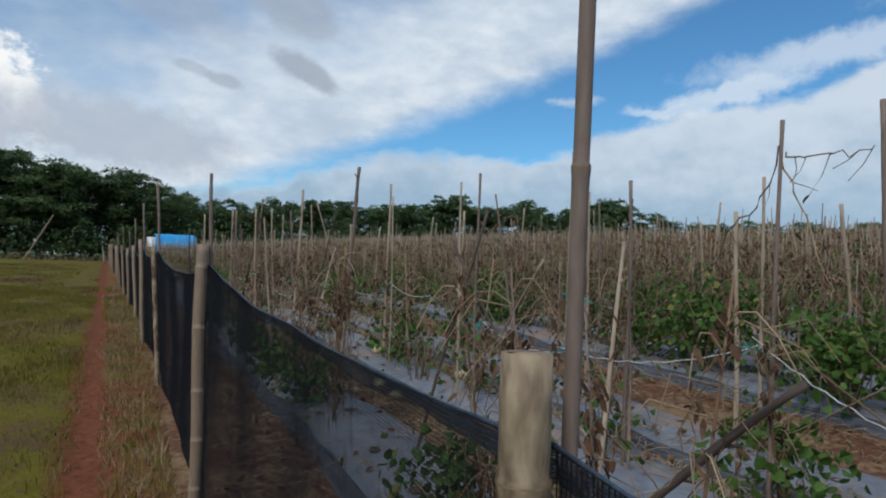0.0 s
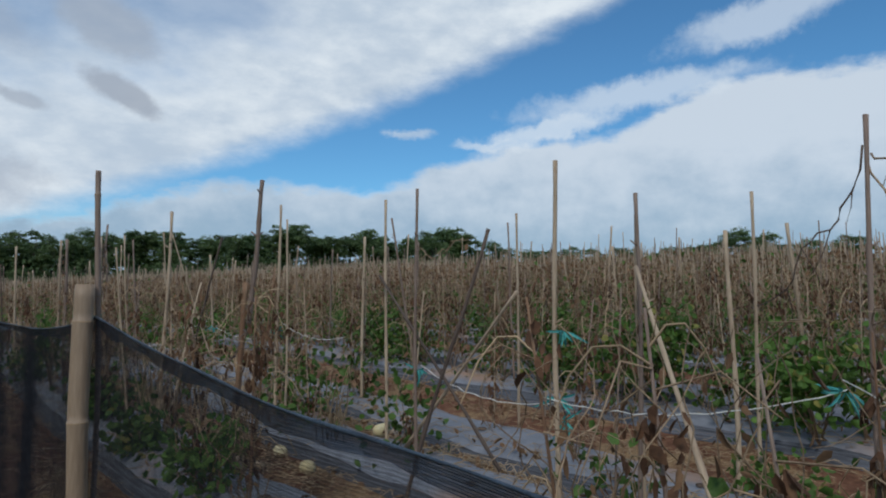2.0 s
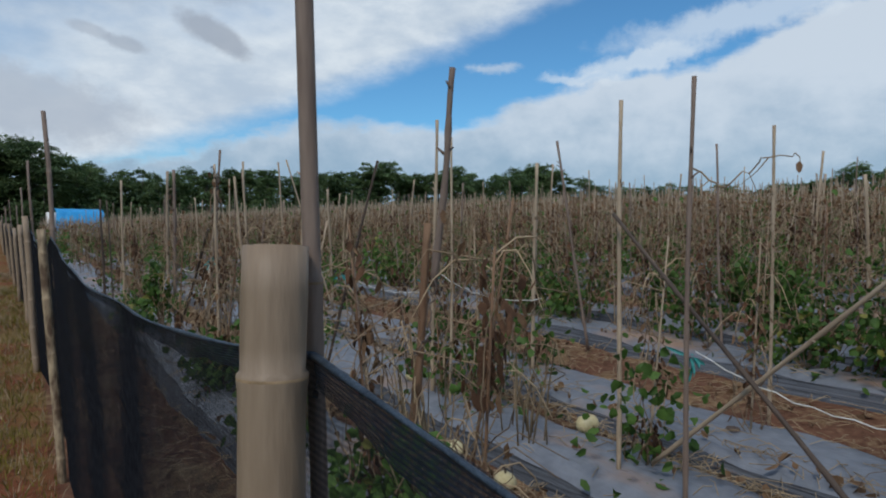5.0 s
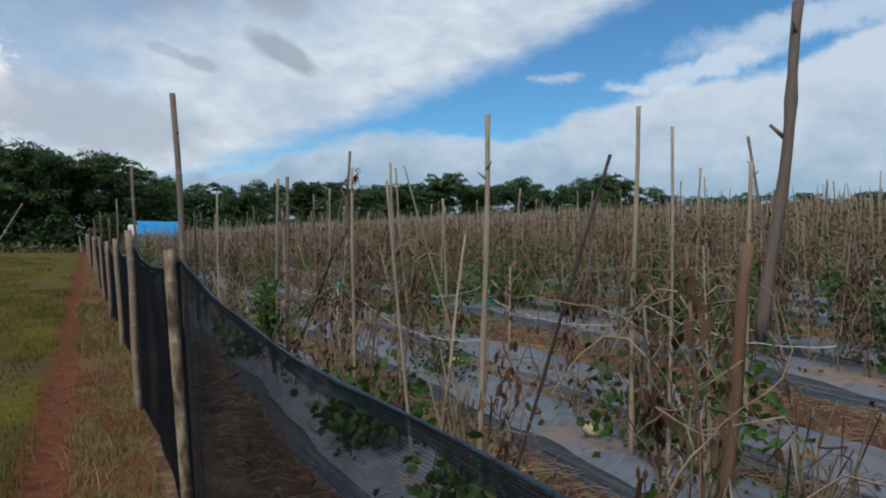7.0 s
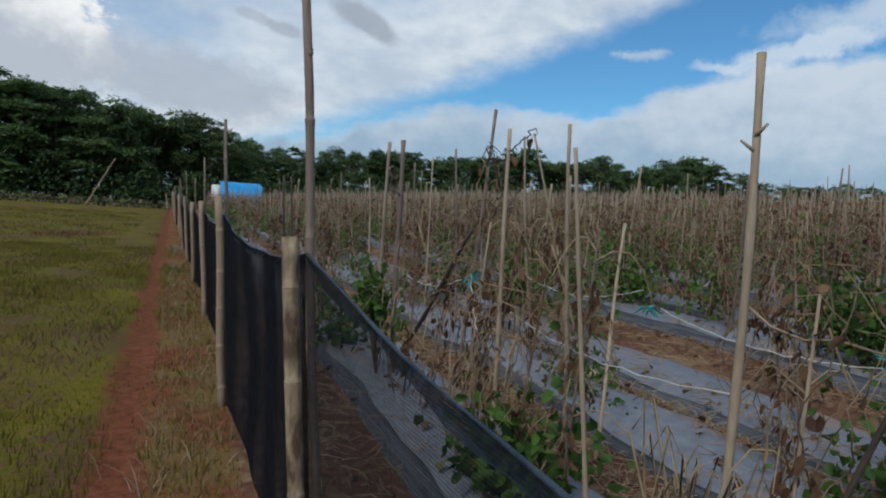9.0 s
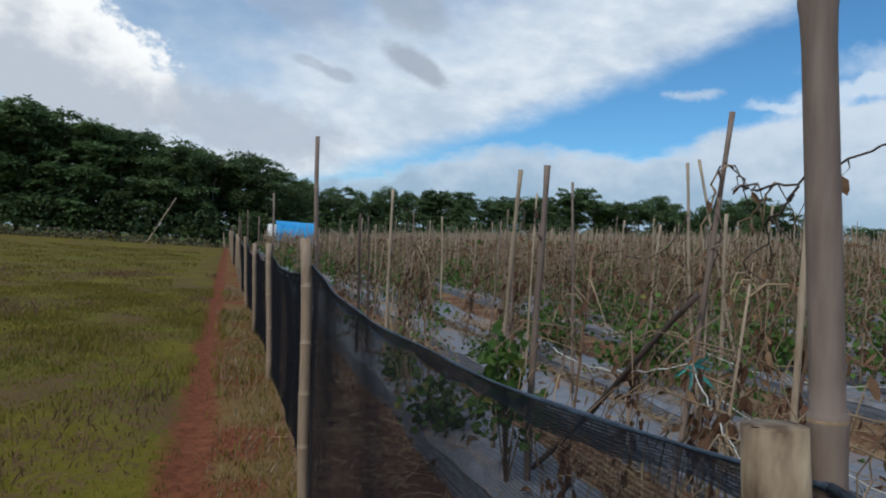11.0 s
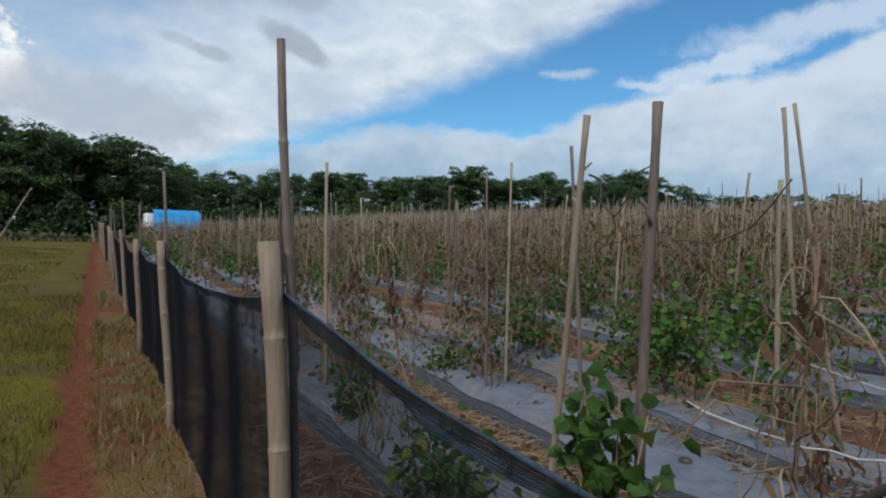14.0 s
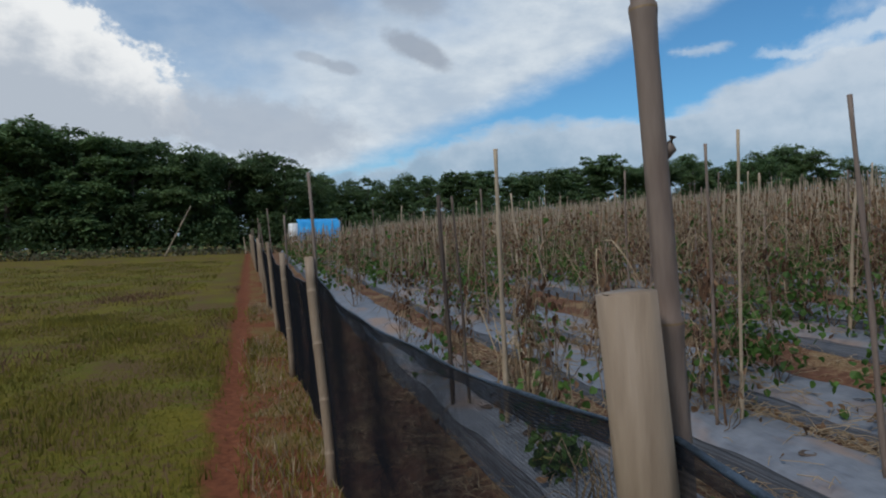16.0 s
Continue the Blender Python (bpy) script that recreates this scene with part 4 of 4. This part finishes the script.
def far_vines(places):
    """The vines farther off: sticks, strands and leaves, joined by material."""
    groups = [[] for _ in range(5)]
    for x, y in places:
        groups[rnd.randrange(5)].append((x, y, bed_top(x, y) - 0.02, rnd.uniform(0, 6.28), rnd.uniform(0.85, 1.12), rnd.uniform(-0.1, 0.1), rnd.uniform(-0.12, 0.12)))
    for i, pl in enumerate(groups):
        rr = random.Random(i + 70)
        st, vn = Geo(), Geo()
        for sx in (0.0, rr.uniform(-0.2, 0.2)):
            hh = rr.uniform(1.25, 1.6)
            st.tube([(sx, 0, 0), (sx + rr.uniform(-0.1, 0.1), rr.uniform(-0.1, 0.1), hh)], [0.012, 0.009], 4, False)
        for _ in range(13):
            p, pts = Vector((rr.uniform(-0.1, 0.1), rr.uniform(-0.15, 0.15), rr.uniform(0, 0.9))), []
            for _ in range(5):
                pts.append(p.copy())
                p = p + Vector((rr.uniform(-0.13, 0.13), rr.uniform(-0.13, 0.13), rr.uniform(-0.08, 0.2)))
                p.z = min(p.z, 1.4)
            vn.tube(pts, 0.005, 3, False)
        lf, gl = Geo(), Geo()
        for _ in range(22):
            lf.rand_leaf(rr, (rr.gauss(0, 0.12), rr.gauss(0, 0.16), rr.uniform(0.05, 1.3)), 0.11, 0.06, 0.8)
        for _ in range(44):
            gl.rand_leaf(rr, (rr.gauss(0, 0.18), rr.gauss(0, 0.24), abs(rr.gauss(0.36, 0.24))), 0.12, 0.10, 0.3)
        scatter_mesh("far_sticks", st.v, st.f, pl, M_STAKE, "rows of dry sticks standing in far beds", "stakes")
        scatter_mesh("far_vines", vn.v, vn.f, pl, M_VINE, "withered brown vines filling the far rows", "plants")
        scatter_mesh("far_dry_leaves", lf.v, lf.f, pl, M_DRYLEAF, "curled brown leaves on the far vines", "plants")
        scatter_mesh("far_green_leaves", gl.v, gl.f, [p for p in pl if rnd.random() < 0.78], M_LEAF, "green leaves left low in the far rows", "plants")


far_vines(rest)


def leafy_bush(x, y, h, spread, n, size, seed, label):
    rr, st, lf, yl = random.Random(seed), Geo(), Geo(), Geo()
    ob = thing("leafy_vine", label, "plant", "green vines of the plot")
    ob.location = (x, y, bed_top(x, y))
    for _ in range(9):
        a, r = rr.uniform(0, 6.28), rr.uniform(0.2, 1) * spread
        z = rr.uniform(0.5, 1) * h
        p1, p2 = Vector((math.cos(a) * r * 0.5, math.sin(a) * r * 0.7, z * 0.6)), Vector((math.cos(a) * r, math.sin(a) * r * 1.3, z))
        st.tube([(0, 0, -0.02), p1, p2], [0.006, 0.005, 0.003], 5)
        for _ in range(n // 9):
            c = p1.lerp(p2, rr.random()) + Vector((rr.gauss(0, 0.3), rr.gauss(0, 0.4), rr.gauss(0, 0.35))) * spread
            c.z = max(0.03, c.z)
            (yl if rr.random() < 0.07 else lf).rand_leaf(rr, c, rr.uniform(0.7, 1.2) * size, rr.uniform(0.6, 1.0) * size, 0.3)
    part("stem", st, M_VINE, ob)
    part("green_leaves", lf, M_LEAF, ob)
    part("yellow_leaves", yl, M_YELLOW, ob)


GREEN = "leafy green vine still growing over the mulch film"
for i, (x, y, h, sp, n, sz) in enumerate((
        (5.45, 9.0, 0.85, 0.42, 420, 0.10), (5.55, 8.2, 0.5, 0.4, 300, 0.10), (5.35, 4.3, 0.95, 0.45, 480, 0.10), (5.4, 5.3, 0.6, 0.35, 260, 0.09), (1.25, 4.95, 0.42, 0.30, 230, 0.085),
        (1.2, 2.15, 0.50, 0.26, 200, 0.08), (1.22, 10.1, 0.95, 0.20, 130, 0.105), (1.3, 7.9, 0.35, 0.32, 240, 0.10), (1.25, 6.4, 0.30, 0.28, 160, 0.10), (2.6, 14.1, 0.18, 0.28, 160, 0.06),
        (1.3, 12.9, 0.22, 0.2, 110, 0.08), (1.2, 11.3, 0.30, 0.30, 190, 0.09), (2.7, 9.4, 0.2, 0.3, 170, 0.06), (3.7, 12.2, 0.9, 0.22, 190, 0.09), (5.2, 2.6, 0.8, 0.4, 380, 0.10), (6.5, 6.4, 0.8, 0.4, 320, 0.10), (5.4, 12.5, 0.7, 0.4, 320, 0.10), (3.8, 2.4, 0.3, 0.25, 120, 0.07))):
    leafy_bush(x, y, h, sp, int(n * 1.5), sz * 0.78, 300 + i, GREEN)
far_tall = [stake_mesh("stake", 1.9, r, mt, 200 + i) for i, (r, mt) in enumerate(((0.014, M_POLE), (0.018, M_STAKE), (0.016, M_POLE), (0.020, M_STAKE)))]
cnt = 0
for x in ROWS[1:]:
    y = rnd.uniform(0, 3)
    while y < 60 and cnt < 260:
        if not (x < 3.4 and y < 13.5):
            b = bed_top(x, y) - 0.05
            stand("stake", far_tall[rnd.randrange(4)], (x, y, b), (x + rnd.uniform(-0.1, 0.1), y + rnd.uniform(-0.12, 0.12), b + 1.9), "tall weathered grey-brown stake pushed into the bed", "stake", "tall stakes of the plot").scale.z = rnd.uniform(0.88, 1.12)
            cnt += 1
        y += rnd.uniform(2.6, 5.0) + x * 0.06

# ---------------- trees ----------------


def tree(seed, h, spread):
    rr = random.Random(seed)
    t = thing("tree", "dark green broadleaf tree with a dense uneven crown", "tree", "trees round the fields")
    g = Geo()
    limbs, tips = [], []
    g.tube([(0, 0, -0.3), (rr.uniform(-0.1, 0.1), 0.05, h * 0.25), (rr.uniform(-0.3, 0.3), rr.uniform(-0.3, 0.3), h * 0.6), (rr.uniform(-0.4, 0.4), rr.uniform(-0.4, 0.4), h * 0.88)], [0.20, 0.15, 0.09, 0.03], 8)
    for _ in range(20):
        z0 = rr.uniform(0.02, 0.76) * h
        a = rr.uniform(0, 6.28)
        s = z0 / h
        ln = spread * (1.05 - 0.55 * abs(s - 0.35)) * rr.uniform(0.6, 1.1)
        e = Vector((math.cos(a) * ln, math.sin(a) * ln, z0 + rr.uniform(0.05, 0.24) * h))
        mid = Vector((math.cos(a) * ln * 0.5, math.sin(a) * ln * 0.5, z0 + 0.05 * h))
        g.tube([(0, 0, z0), mid, e], [0.07, 0.045, 0.015], 5)
        tips += [e, mid * 0.4 + e * 0.6, mid]
    tips += [Vector((rr.gauss(0, 0.15) * spread, rr.gauss(0, 0.15) * spread, h * rr.uniform(0.8, 0.97))) for _ in range(5)]
    part("trunk", g, M_BARK, t)
    lf = Geo()
    for c in tips:
        rad = rr.uniform(0.20, 0.36) * spread
        tilt_x, tilt_y = rr.uniform(-0.25, 0.25), rr.uniform(-0.25, 0.25)
        for _ in range(165):
            a, d = rr.uniform(0, 6.28), rad * math.sqrt(rr.random()) * rr.choice((1.0, 1.0, 1.35))
            dx, dy = math.cos(a) * d, math.sin(a) * d
            q = c + Vector((dx, dy, tilt_x * dx + tilt_y * dy - 0.30 * d * d / rad + rr.gauss(0, 0.13) * rad))
            b = a + rr.gauss(0, 0.7)
            ax = Vector((math.cos(b), math.sin(b), rr.gauss(-0.25, 0.35)))
            lf.leaf(q, ax, Vector((-math.sin(b), math.cos(b), rr.gauss(0, 0.4))), rr.uniform(0.20, 0.44), rr.uniform(0.10, 0.20), rr.uniform(-0.25, 0.1))
    for _ in range(34):
        c = rr.choice(tips)
        a = rr.uniform(0, 6.28)
        d = Vector((math.cos(a), math.sin(a), rr.uniform(0.1, 1.0))).normalized() * rr.uniform(0.5, 1.0)
        for k in range(12):
            u = k / 11
            lf.rand_leaf(rr, c + d * (0.3 + u), 0.34 - 0.12 * u, 0.10, 0.2)
    part("crown", lf, M_TREELEAF, t, smooth=False)
    return t


TREES = [tree(s, 10.0, sp) for s, sp in ((1, 2.6), (2, 3.2), (3, 2.9), (4, 3.6), (5, 2.4), (6, 3.1))]
skyline = ((-70, 8.8), (-15, 8.7), (-8, 8.0), (0, 7.0), (4, 5.6), (6.5, 4.8), (10, 5.1), (15, 5.5), (25, 5.2), (29, 6.4), (31.5, 4.9), (35, 6.0), (38, 4.8), (42.5, 6.0), (46, 4.9), (50, 4.4), (60, 4.2), (64, 4.3), (67, 5.6), (70, 4.3), (200, 4.2))
placed = []


def sky_el(az):
    for (a0, e0), (a1, e1) in zip(skyline, skyline[1:]):
        if a0 <= az <= a1:
            return e0 + (e1 - e0) * (az - a0) / (a1 - a0)
    return 2.0


def plant_tree(az, dist, k):
    e = sky_el(az) + rnd.uniform(-0.55, 0.3)
    a = radians(az)
    x, y = math.sin(a) * dist, 6 + math.cos(a) * dist
    hgt = 1.35 + dist * math.tan(radians(e)) - land(x, y)
    s = max(hgt, 2.2) / 10.0 * 1.02
    w = s * rnd.uniform(0.9, 1.25)
    placed.append((k, Matrix.Translation((x, y, land(x, y))) @ Matrix.Rotation(rnd.uniform(0, 6.28), 4, "Z"), (w, w, s)))


for az in np.arange(-62, 5, 2.0):
    plant_tree(az + rnd.uniform(-0.6, 0.6), 71 / max(math.cos(radians(az)), 0.55) + rnd.uniform(-2, 3), rnd.randrange(6))
    plant_tree(az + 1.0 + rnd.uniform(-0.6, 0.6), 78 / max(math.cos(radians(az)), 0.55) + rnd.uniform(-2, 3), rnd.randrange(6))
for az in np.arange(4, 76, 1.25):
    plant_tree(az + rnd.uniform(-0.5, 0.5), 96 + max(0, az - 25) * 1.6 + rnd.uniform(-4, 8), rnd.randrange(6))
for az in np.arange(5, 45, 2.0):
    plant_tree(az + rnd.uniform(-0.5, 0.5), 112 + max(0, az - 25) * 1.6 + rnd.uniform(-4, 8), rnd.randrange(6))
first = set()
for k, m, s in placed:
    if k not in first:
        first.add(k)
        ob = TREES[k]
        ob.matrix_basis = m
    else:
        ob = copy_thing(TREES[k], m)
    ob.scale = s


def hedge(name, x0, x1, y, h, seed, label, dens=14, mat=M_TREELEAF):
    rr, lf = random.Random(seed), Geo()
    x = x0
    while x < x1:
        hh = h * rr.uniform(0.6, 1.25)
        for _ in range(dens):
            yy = y + rr.gauss(0, 0.4)
            lf.rand_leaf(rr, (x + rr.gauss(0, 0.3), yy, land(x, yy) + rr.random() * hh), rr.uniform(0.2, 0.4), rr.uniform(0.1, 0.22), 0.0)
        x += 0.35
    tagged(part(name, lf, mat), label, "hedge", kind="stuff")


hedge("undergrowth", -75, 3, 63.0, 0.75, 5, "low green scrub along the foot of the wood", 5)
hedge("dry_border", -75, 2, 62.2, 0.62, 15, "low band of dry brownish scrub at the meadow's end", 16, M_SCRUB)
hedge("wood_floor_shrubs", -75, 40, 72.5, 3.2, 6, "dark leafy shrubs filling the wood under its crowns", 22)
hedge("far_scrub", 3, 75, 88.0, 2.6, 8, "dark leafy scrub in front of far trees", 18)
stake((-7.2, 60.3, gz(60)), (-5.3, 60.5, gz(60) + 3.7), 0.05, M_STAKE, 120, "long bare pole leaning at the edge of the wood", "leaning sticks", "leaning_pole")
stake((-1.5, 60.5, gz(60)), (-1.65, 60.5, gz(60) + 1.3), 0.05, M_STAKE, 121, "short pale pole at the end of the path", "leaning sticks", "marker_pole")

# ---------------- hut ----------------


def box(g, x0, x1, y0, y1, z0, z1):
    n = len(g.v)
    g.v += [Vector(p) for p in ((x0, y0, z0), (x1, y0, z0), (x1, y1, z0), (x0, y1, z0), (x0, y0, z1), (x1, y0, z1), (x1, y1, z1), (x0, y1, z1))]
    g.f += [tuple(n + i for i in q) for q in ((3, 2, 1, 0), (4, 5, 6, 7), (0, 1, 5, 4), (1, 2, 6, 5), (2, 3, 7, 6), (3, 0, 4, 7))]


hut = thing("field_hut", "low field hut covered in bright blue tarpaulin", "hut")
hut.location = (1.9, 64.0, gz(64))
g = Geo()
nx = 24
for i in range(nx + 1):
    x = 0.65 + 3.5 * i / nx
    w = 0.06 * math.sin(i * 1.9)
    for y, z in ((-0.05 + w, 0.0), (-0.05 + w * 0.7, 1.2), (0.0, 2.35 + 0.02 * i / nx), (2.6, 2.7)):
        g.v.append(Vector((x, y, z)))
for i in range(nx):
    for j in range(3):
        g.f.append((i * 4 + j, i * 4 + j + 1, i * 4 + j + 5, i * 4 + j + 4))
part("tarpaulin", g, M_BLUE, hut)
g = Geo()
box(g, 0.0, 0.65, 0, 2.6, 0, 2.3)
part("white_panel", g, M_WHITE, hut, "whitish sheet end wall")
for x in (0.02, 2.1, 4.1):
    g = Geo()
    g.tube([(x, 0.12, -0.1), (x, 0.12, 2.3)], 0.05, 6)
    part("corner_pole", g, M_STAKE, hut)

# ---------------- grass ----------------


def blades(n, xr, yr, hr, mat, label, name, seed, flat=0.5, wide=0.004, rut=True, bare=False):
    r = np.random.RandomState(seed)
    x, y = r.uniform(*xr, n), yr[0] + (yr[1] - yr[0]) * r.rand(n) ** 1.3
    if xr[1] - xr[0] > 3:          # the sward thins out towards its borders
        thin = (x - xr[0] > 3.0 * r.rand(n)) & (y - yr[0] > 2.5 * r.rand(n))
        x, y = x[thin], y[thin]
        n = len(x)
    if rut:
        keep = np.abs(x + 0.63 + 0.016 * (y - 12)) > 0.14 + 0.05 * r.randn(n)
        patch = np.sin(x * 1.3 + 1.1 * np.sin(y * 0.8)) * np.sin(y * 0.7 + 0.6 * x) + 0.3 * r.randn(n) > -0.42
        keep &= patch if not bare else ~patch
        x, y = x[keep], y[keep]
        n = len(x)
    h = r.uniform(*hr, n) * (1 + 0.5 * np.sin(x * 2.1) * np.sin(y * 1.3))
    a, b = r.uniform(0, 6.28, n), r.uniform(0, 6.28, n)
    w = wide * r.uniform(0.6, 1.5, n) * (1 + np.maximum(0, y - 10) * 0.05)
    bx, by = np.cos(a) * w, np.sin(a) * w
    lx, ly = np.cos(b) * h * flat * r.rand(n), np.sin(b) * h * flat * r.rand(n)
    z = GZ(y) - 0.02
    co = np.empty((n, 5, 3))
    co[:, 0] = np.stack([x - bx, y - by, z], 1)
    co[:, 1] = np.stack([x + bx, y + by, z], 1)
    co[:, 2] = np.stack([x + bx * 0.7 + lx * 0.4, y + by * 0.7 + ly * 0.4, z + h * 0.6], 1)
    co[:, 3] = np.stack([x - bx * 0.7 + lx * 0.4, y - by * 0.7 + ly * 0.4, z + h * 0.6], 1)
    co[:, 4] = np.stack([x + lx, y + ly, z + h], 1)
    i = np.arange(n)[:, None] * 5
    tri = np.concatenate([i + [0, 1, 2], i + [0, 2, 3], i + [3, 2, 4]], 1).reshape(-1, 3)
    me = bpy.data.meshes.new(name)
    me.from_pydata(co.reshape(-1, 3).tolist(), [], tri.tolist())
    me.materials.append(mat)
    return tagged(new(name, me), label, "grass", kind="stuff")


blades(170000, (-7.0, -0.5), (-1.5, 24.0), (0.03, 0.085), M_GRASS, "short yellow-green grass of the meadow", "grass", 1)
blades(50000, (-14, -2.0), (6.0, 50.0), (0.04, 0.10), M_GRASS, "short yellow-green grass of the meadow", "grass", 2, wide=0.006)
blades(7500, (-0.7, 0.06), (0.0, 26.0), (0.04, 0.14), M_STRAW, "dry straw-coloured grass beside the footpath", "dry_grass", 3, flat=1.2, wide=0.003)
blades(11000, (-0.7, 0.06), (0.0, 22.0), (0.04, 0.11), M_GRASS, "green tufts beside the footpath", "grass", 4, flat=1.0)


blades(80000, (-8.5, -0.9), (-1.5, 30.0), (0.04, 0.12), M_DRYLEAF, "brown withered weeds in patches of the meadow", "dry_weeds", 6, flat=1.3, wide=0.005, bare=True)


def litter(n, seed):
    """Dry stems and leaves lying on beds and in furrows."""
    rr, g, lf = random.Random(seed), Geo(), Geo()
    for _ in range(n):
        x, y = rr.choice((rr.uniform(0.3, 8), rr.gauss(2.12, 0.17), rr.gauss(2.15, 0.15), rr.gauss(3.28, 0.10), rr.gauss(3.26, 0.12), rr.gauss(4.9, 0.35), rr.gauss(3.3, 0.22), rr.gauss(0.75, 0.2))), rr.uniform(0, 18)
        z = bed_top(x, y) + 0.025
        a, ln = rr.uniform(0, 6.28), rr.uniform(0.06, 0.3)
        g.tube([(x, y, z), (x + math.cos(a) * ln / 2, y + math.sin(a) * ln / 2, z + rr.uniform(0, 0.05)), (x + math.cos(a) * ln, y + math.sin(a) * ln, z + rr.uniform(-0.01, 0.03))], 0.0028, 3, False)
        if rr.random() < 0.22:
            lf.rand_leaf(rr, (x, y, z + 0.01), rr.uniform(0.05, 0.1), rr.uniform(0.03, 0.06), 0)
    tagged(part("straw_litter", g, M_STRAW), "dry straw strewn over beds and furrows", "straw", kind="stuff")
    tagged(part("leaf_litter", lf, M_DRYLEAF), "fallen brown leaves on the mulched beds", "leaves", kind="stuff")


litter(9000, 12)

# ---------------- melons, twine, planting holes ----------------


def melon(x, y, r, seed):
    rr, bm = random.Random(seed), bmesh.new()
    bmesh.ops.create_uvsphere(bm, u_segments=20, v_segments=12, radius=r)
    for v in bm.verts:
        a = math.atan2(v.co.y, v.co.x)
        k = 1 + 0.025 * math.cos(a * 8)
        v.co.x *= 1.12 * k
        v.co.y *= k
        v.co.z *= 0.88
        if v.co.z > r * 0.8:
            v.co.z -= r * 0.06
    me = bpy.data.meshes.new("melon")
    bm.to_mesh(me)
    bm.free()
    me.materials.append(M_MELON)
    me.shade_smooth()
    ob = tagged(new("melon", me), "ripe pale yellow melon lying among dry stems", "melon", "fallen melons")
    ob.matrix_world = pose(x, y, bed_top(x, y) + r * 0.82, rr.uniform(-20, 20), rr.uniform(-20, 20), rr.uniform(0, 360))


for i, (x, y, r) in enumerate(((3.08, 5.55, 0.07), (2.28, 5.96, 0.06), (2.22, 5.36, 0.065), (2.75, 7.3, 0.06), (2.95, 9.6, 0.065), (2.1, 3.0, 0.06))):
    melon(x, y, r, i)


def twine(p, q, sag, mat, label, r=0.003):
    g, n = Geo(), 16
    p, q = Vector(p), Vector(q)
    g.tube([p.lerp(q, i / n) + Vector((0.006 * math.sin(i * 1.7), 0, -sag * 4 * (i / n) * (1 - i / n) + 0.006 * math.sin(i * 2.9))) for i in range(n + 1)], r, 5)
    tagged(part("twine", g, mat), label, "twine", "strings between stakes")


for p, q, s in (((1.40, 8.76, 0.97), (1.2, 8.2, 0.72), 0.03), ((1.40, 8.76, 0.97), (1.36, 9.9, 0.85), 0.08), ((2.6, 3.2, 0.55), (2.7, 1.6, 0.75), 0.10), ((2.62, 4.4, 0.65), (2.66, 3.15, 0.52), 0.10), ((1.55, 6.8, 0.75), (1.65, 8.9, 0.8), 0.1), ((2.75, 7.0, 0.75), (2.68, 8.5, 0.8), 0.08), ((2.7, 8.7, 0.9), (2.66, 10.4, 0.85), 0.12), ((2.66, 1.6, 0.8), (2.2, 0.4, 0.5), 0.05), ((2.7, 6.8, 0.9), (2.7, 5.6, 0.8), 0.08)):
    twine(p, q, s, M_TWINE, "pale nylon twine slung between stakes")


def knot(x, y, z, seed):
    rr, g = random.Random(seed), Geo()
    for _ in range(9):
        ax = Vector((rr.uniform(-1, 1), rr.uniform(-1, 1), rr.uniform(-1.4, 0.4)))
        g.leaf((x + rr.uniform(-0.015, 0.015), y + rr.uniform(-0.015, 0.015), z), ax, ax.cross(Vector((0.3, 1, 0.2))), rr.uniform(0.06, 0.16), 0.018, 0.3)
    tagged(part("raffia_knot", g, M_TEAL), "frayed teal plastic raffia knotted round a stake", "raffia", "raffia ties")


for i, (x, y, z) in enumerate(((2.66, 3.14, 0.55), (2.68, 3.1, 0.95), (2.62, 4.42, 0.62), (2.67, 8.6, 0.8), (1.40, 8.76, 0.97), (2.68, 1.6, 0.75), (2.72, 7.0, 0.8), (2.67, 3.1, 0.42))):
    knot(x, y, z, i)


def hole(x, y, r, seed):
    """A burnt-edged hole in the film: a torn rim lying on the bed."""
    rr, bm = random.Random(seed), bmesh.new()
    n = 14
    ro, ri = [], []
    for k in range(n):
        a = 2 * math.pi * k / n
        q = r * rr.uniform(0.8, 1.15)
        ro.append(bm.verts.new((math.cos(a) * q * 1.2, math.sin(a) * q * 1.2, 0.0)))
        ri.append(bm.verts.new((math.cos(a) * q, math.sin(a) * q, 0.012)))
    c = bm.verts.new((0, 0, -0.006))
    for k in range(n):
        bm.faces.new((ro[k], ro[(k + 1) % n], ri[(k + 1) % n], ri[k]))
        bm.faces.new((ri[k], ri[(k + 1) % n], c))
    me = bpy.data.meshes.new("planting_hole")
    bm.to_mesh(me)
    bm.free()
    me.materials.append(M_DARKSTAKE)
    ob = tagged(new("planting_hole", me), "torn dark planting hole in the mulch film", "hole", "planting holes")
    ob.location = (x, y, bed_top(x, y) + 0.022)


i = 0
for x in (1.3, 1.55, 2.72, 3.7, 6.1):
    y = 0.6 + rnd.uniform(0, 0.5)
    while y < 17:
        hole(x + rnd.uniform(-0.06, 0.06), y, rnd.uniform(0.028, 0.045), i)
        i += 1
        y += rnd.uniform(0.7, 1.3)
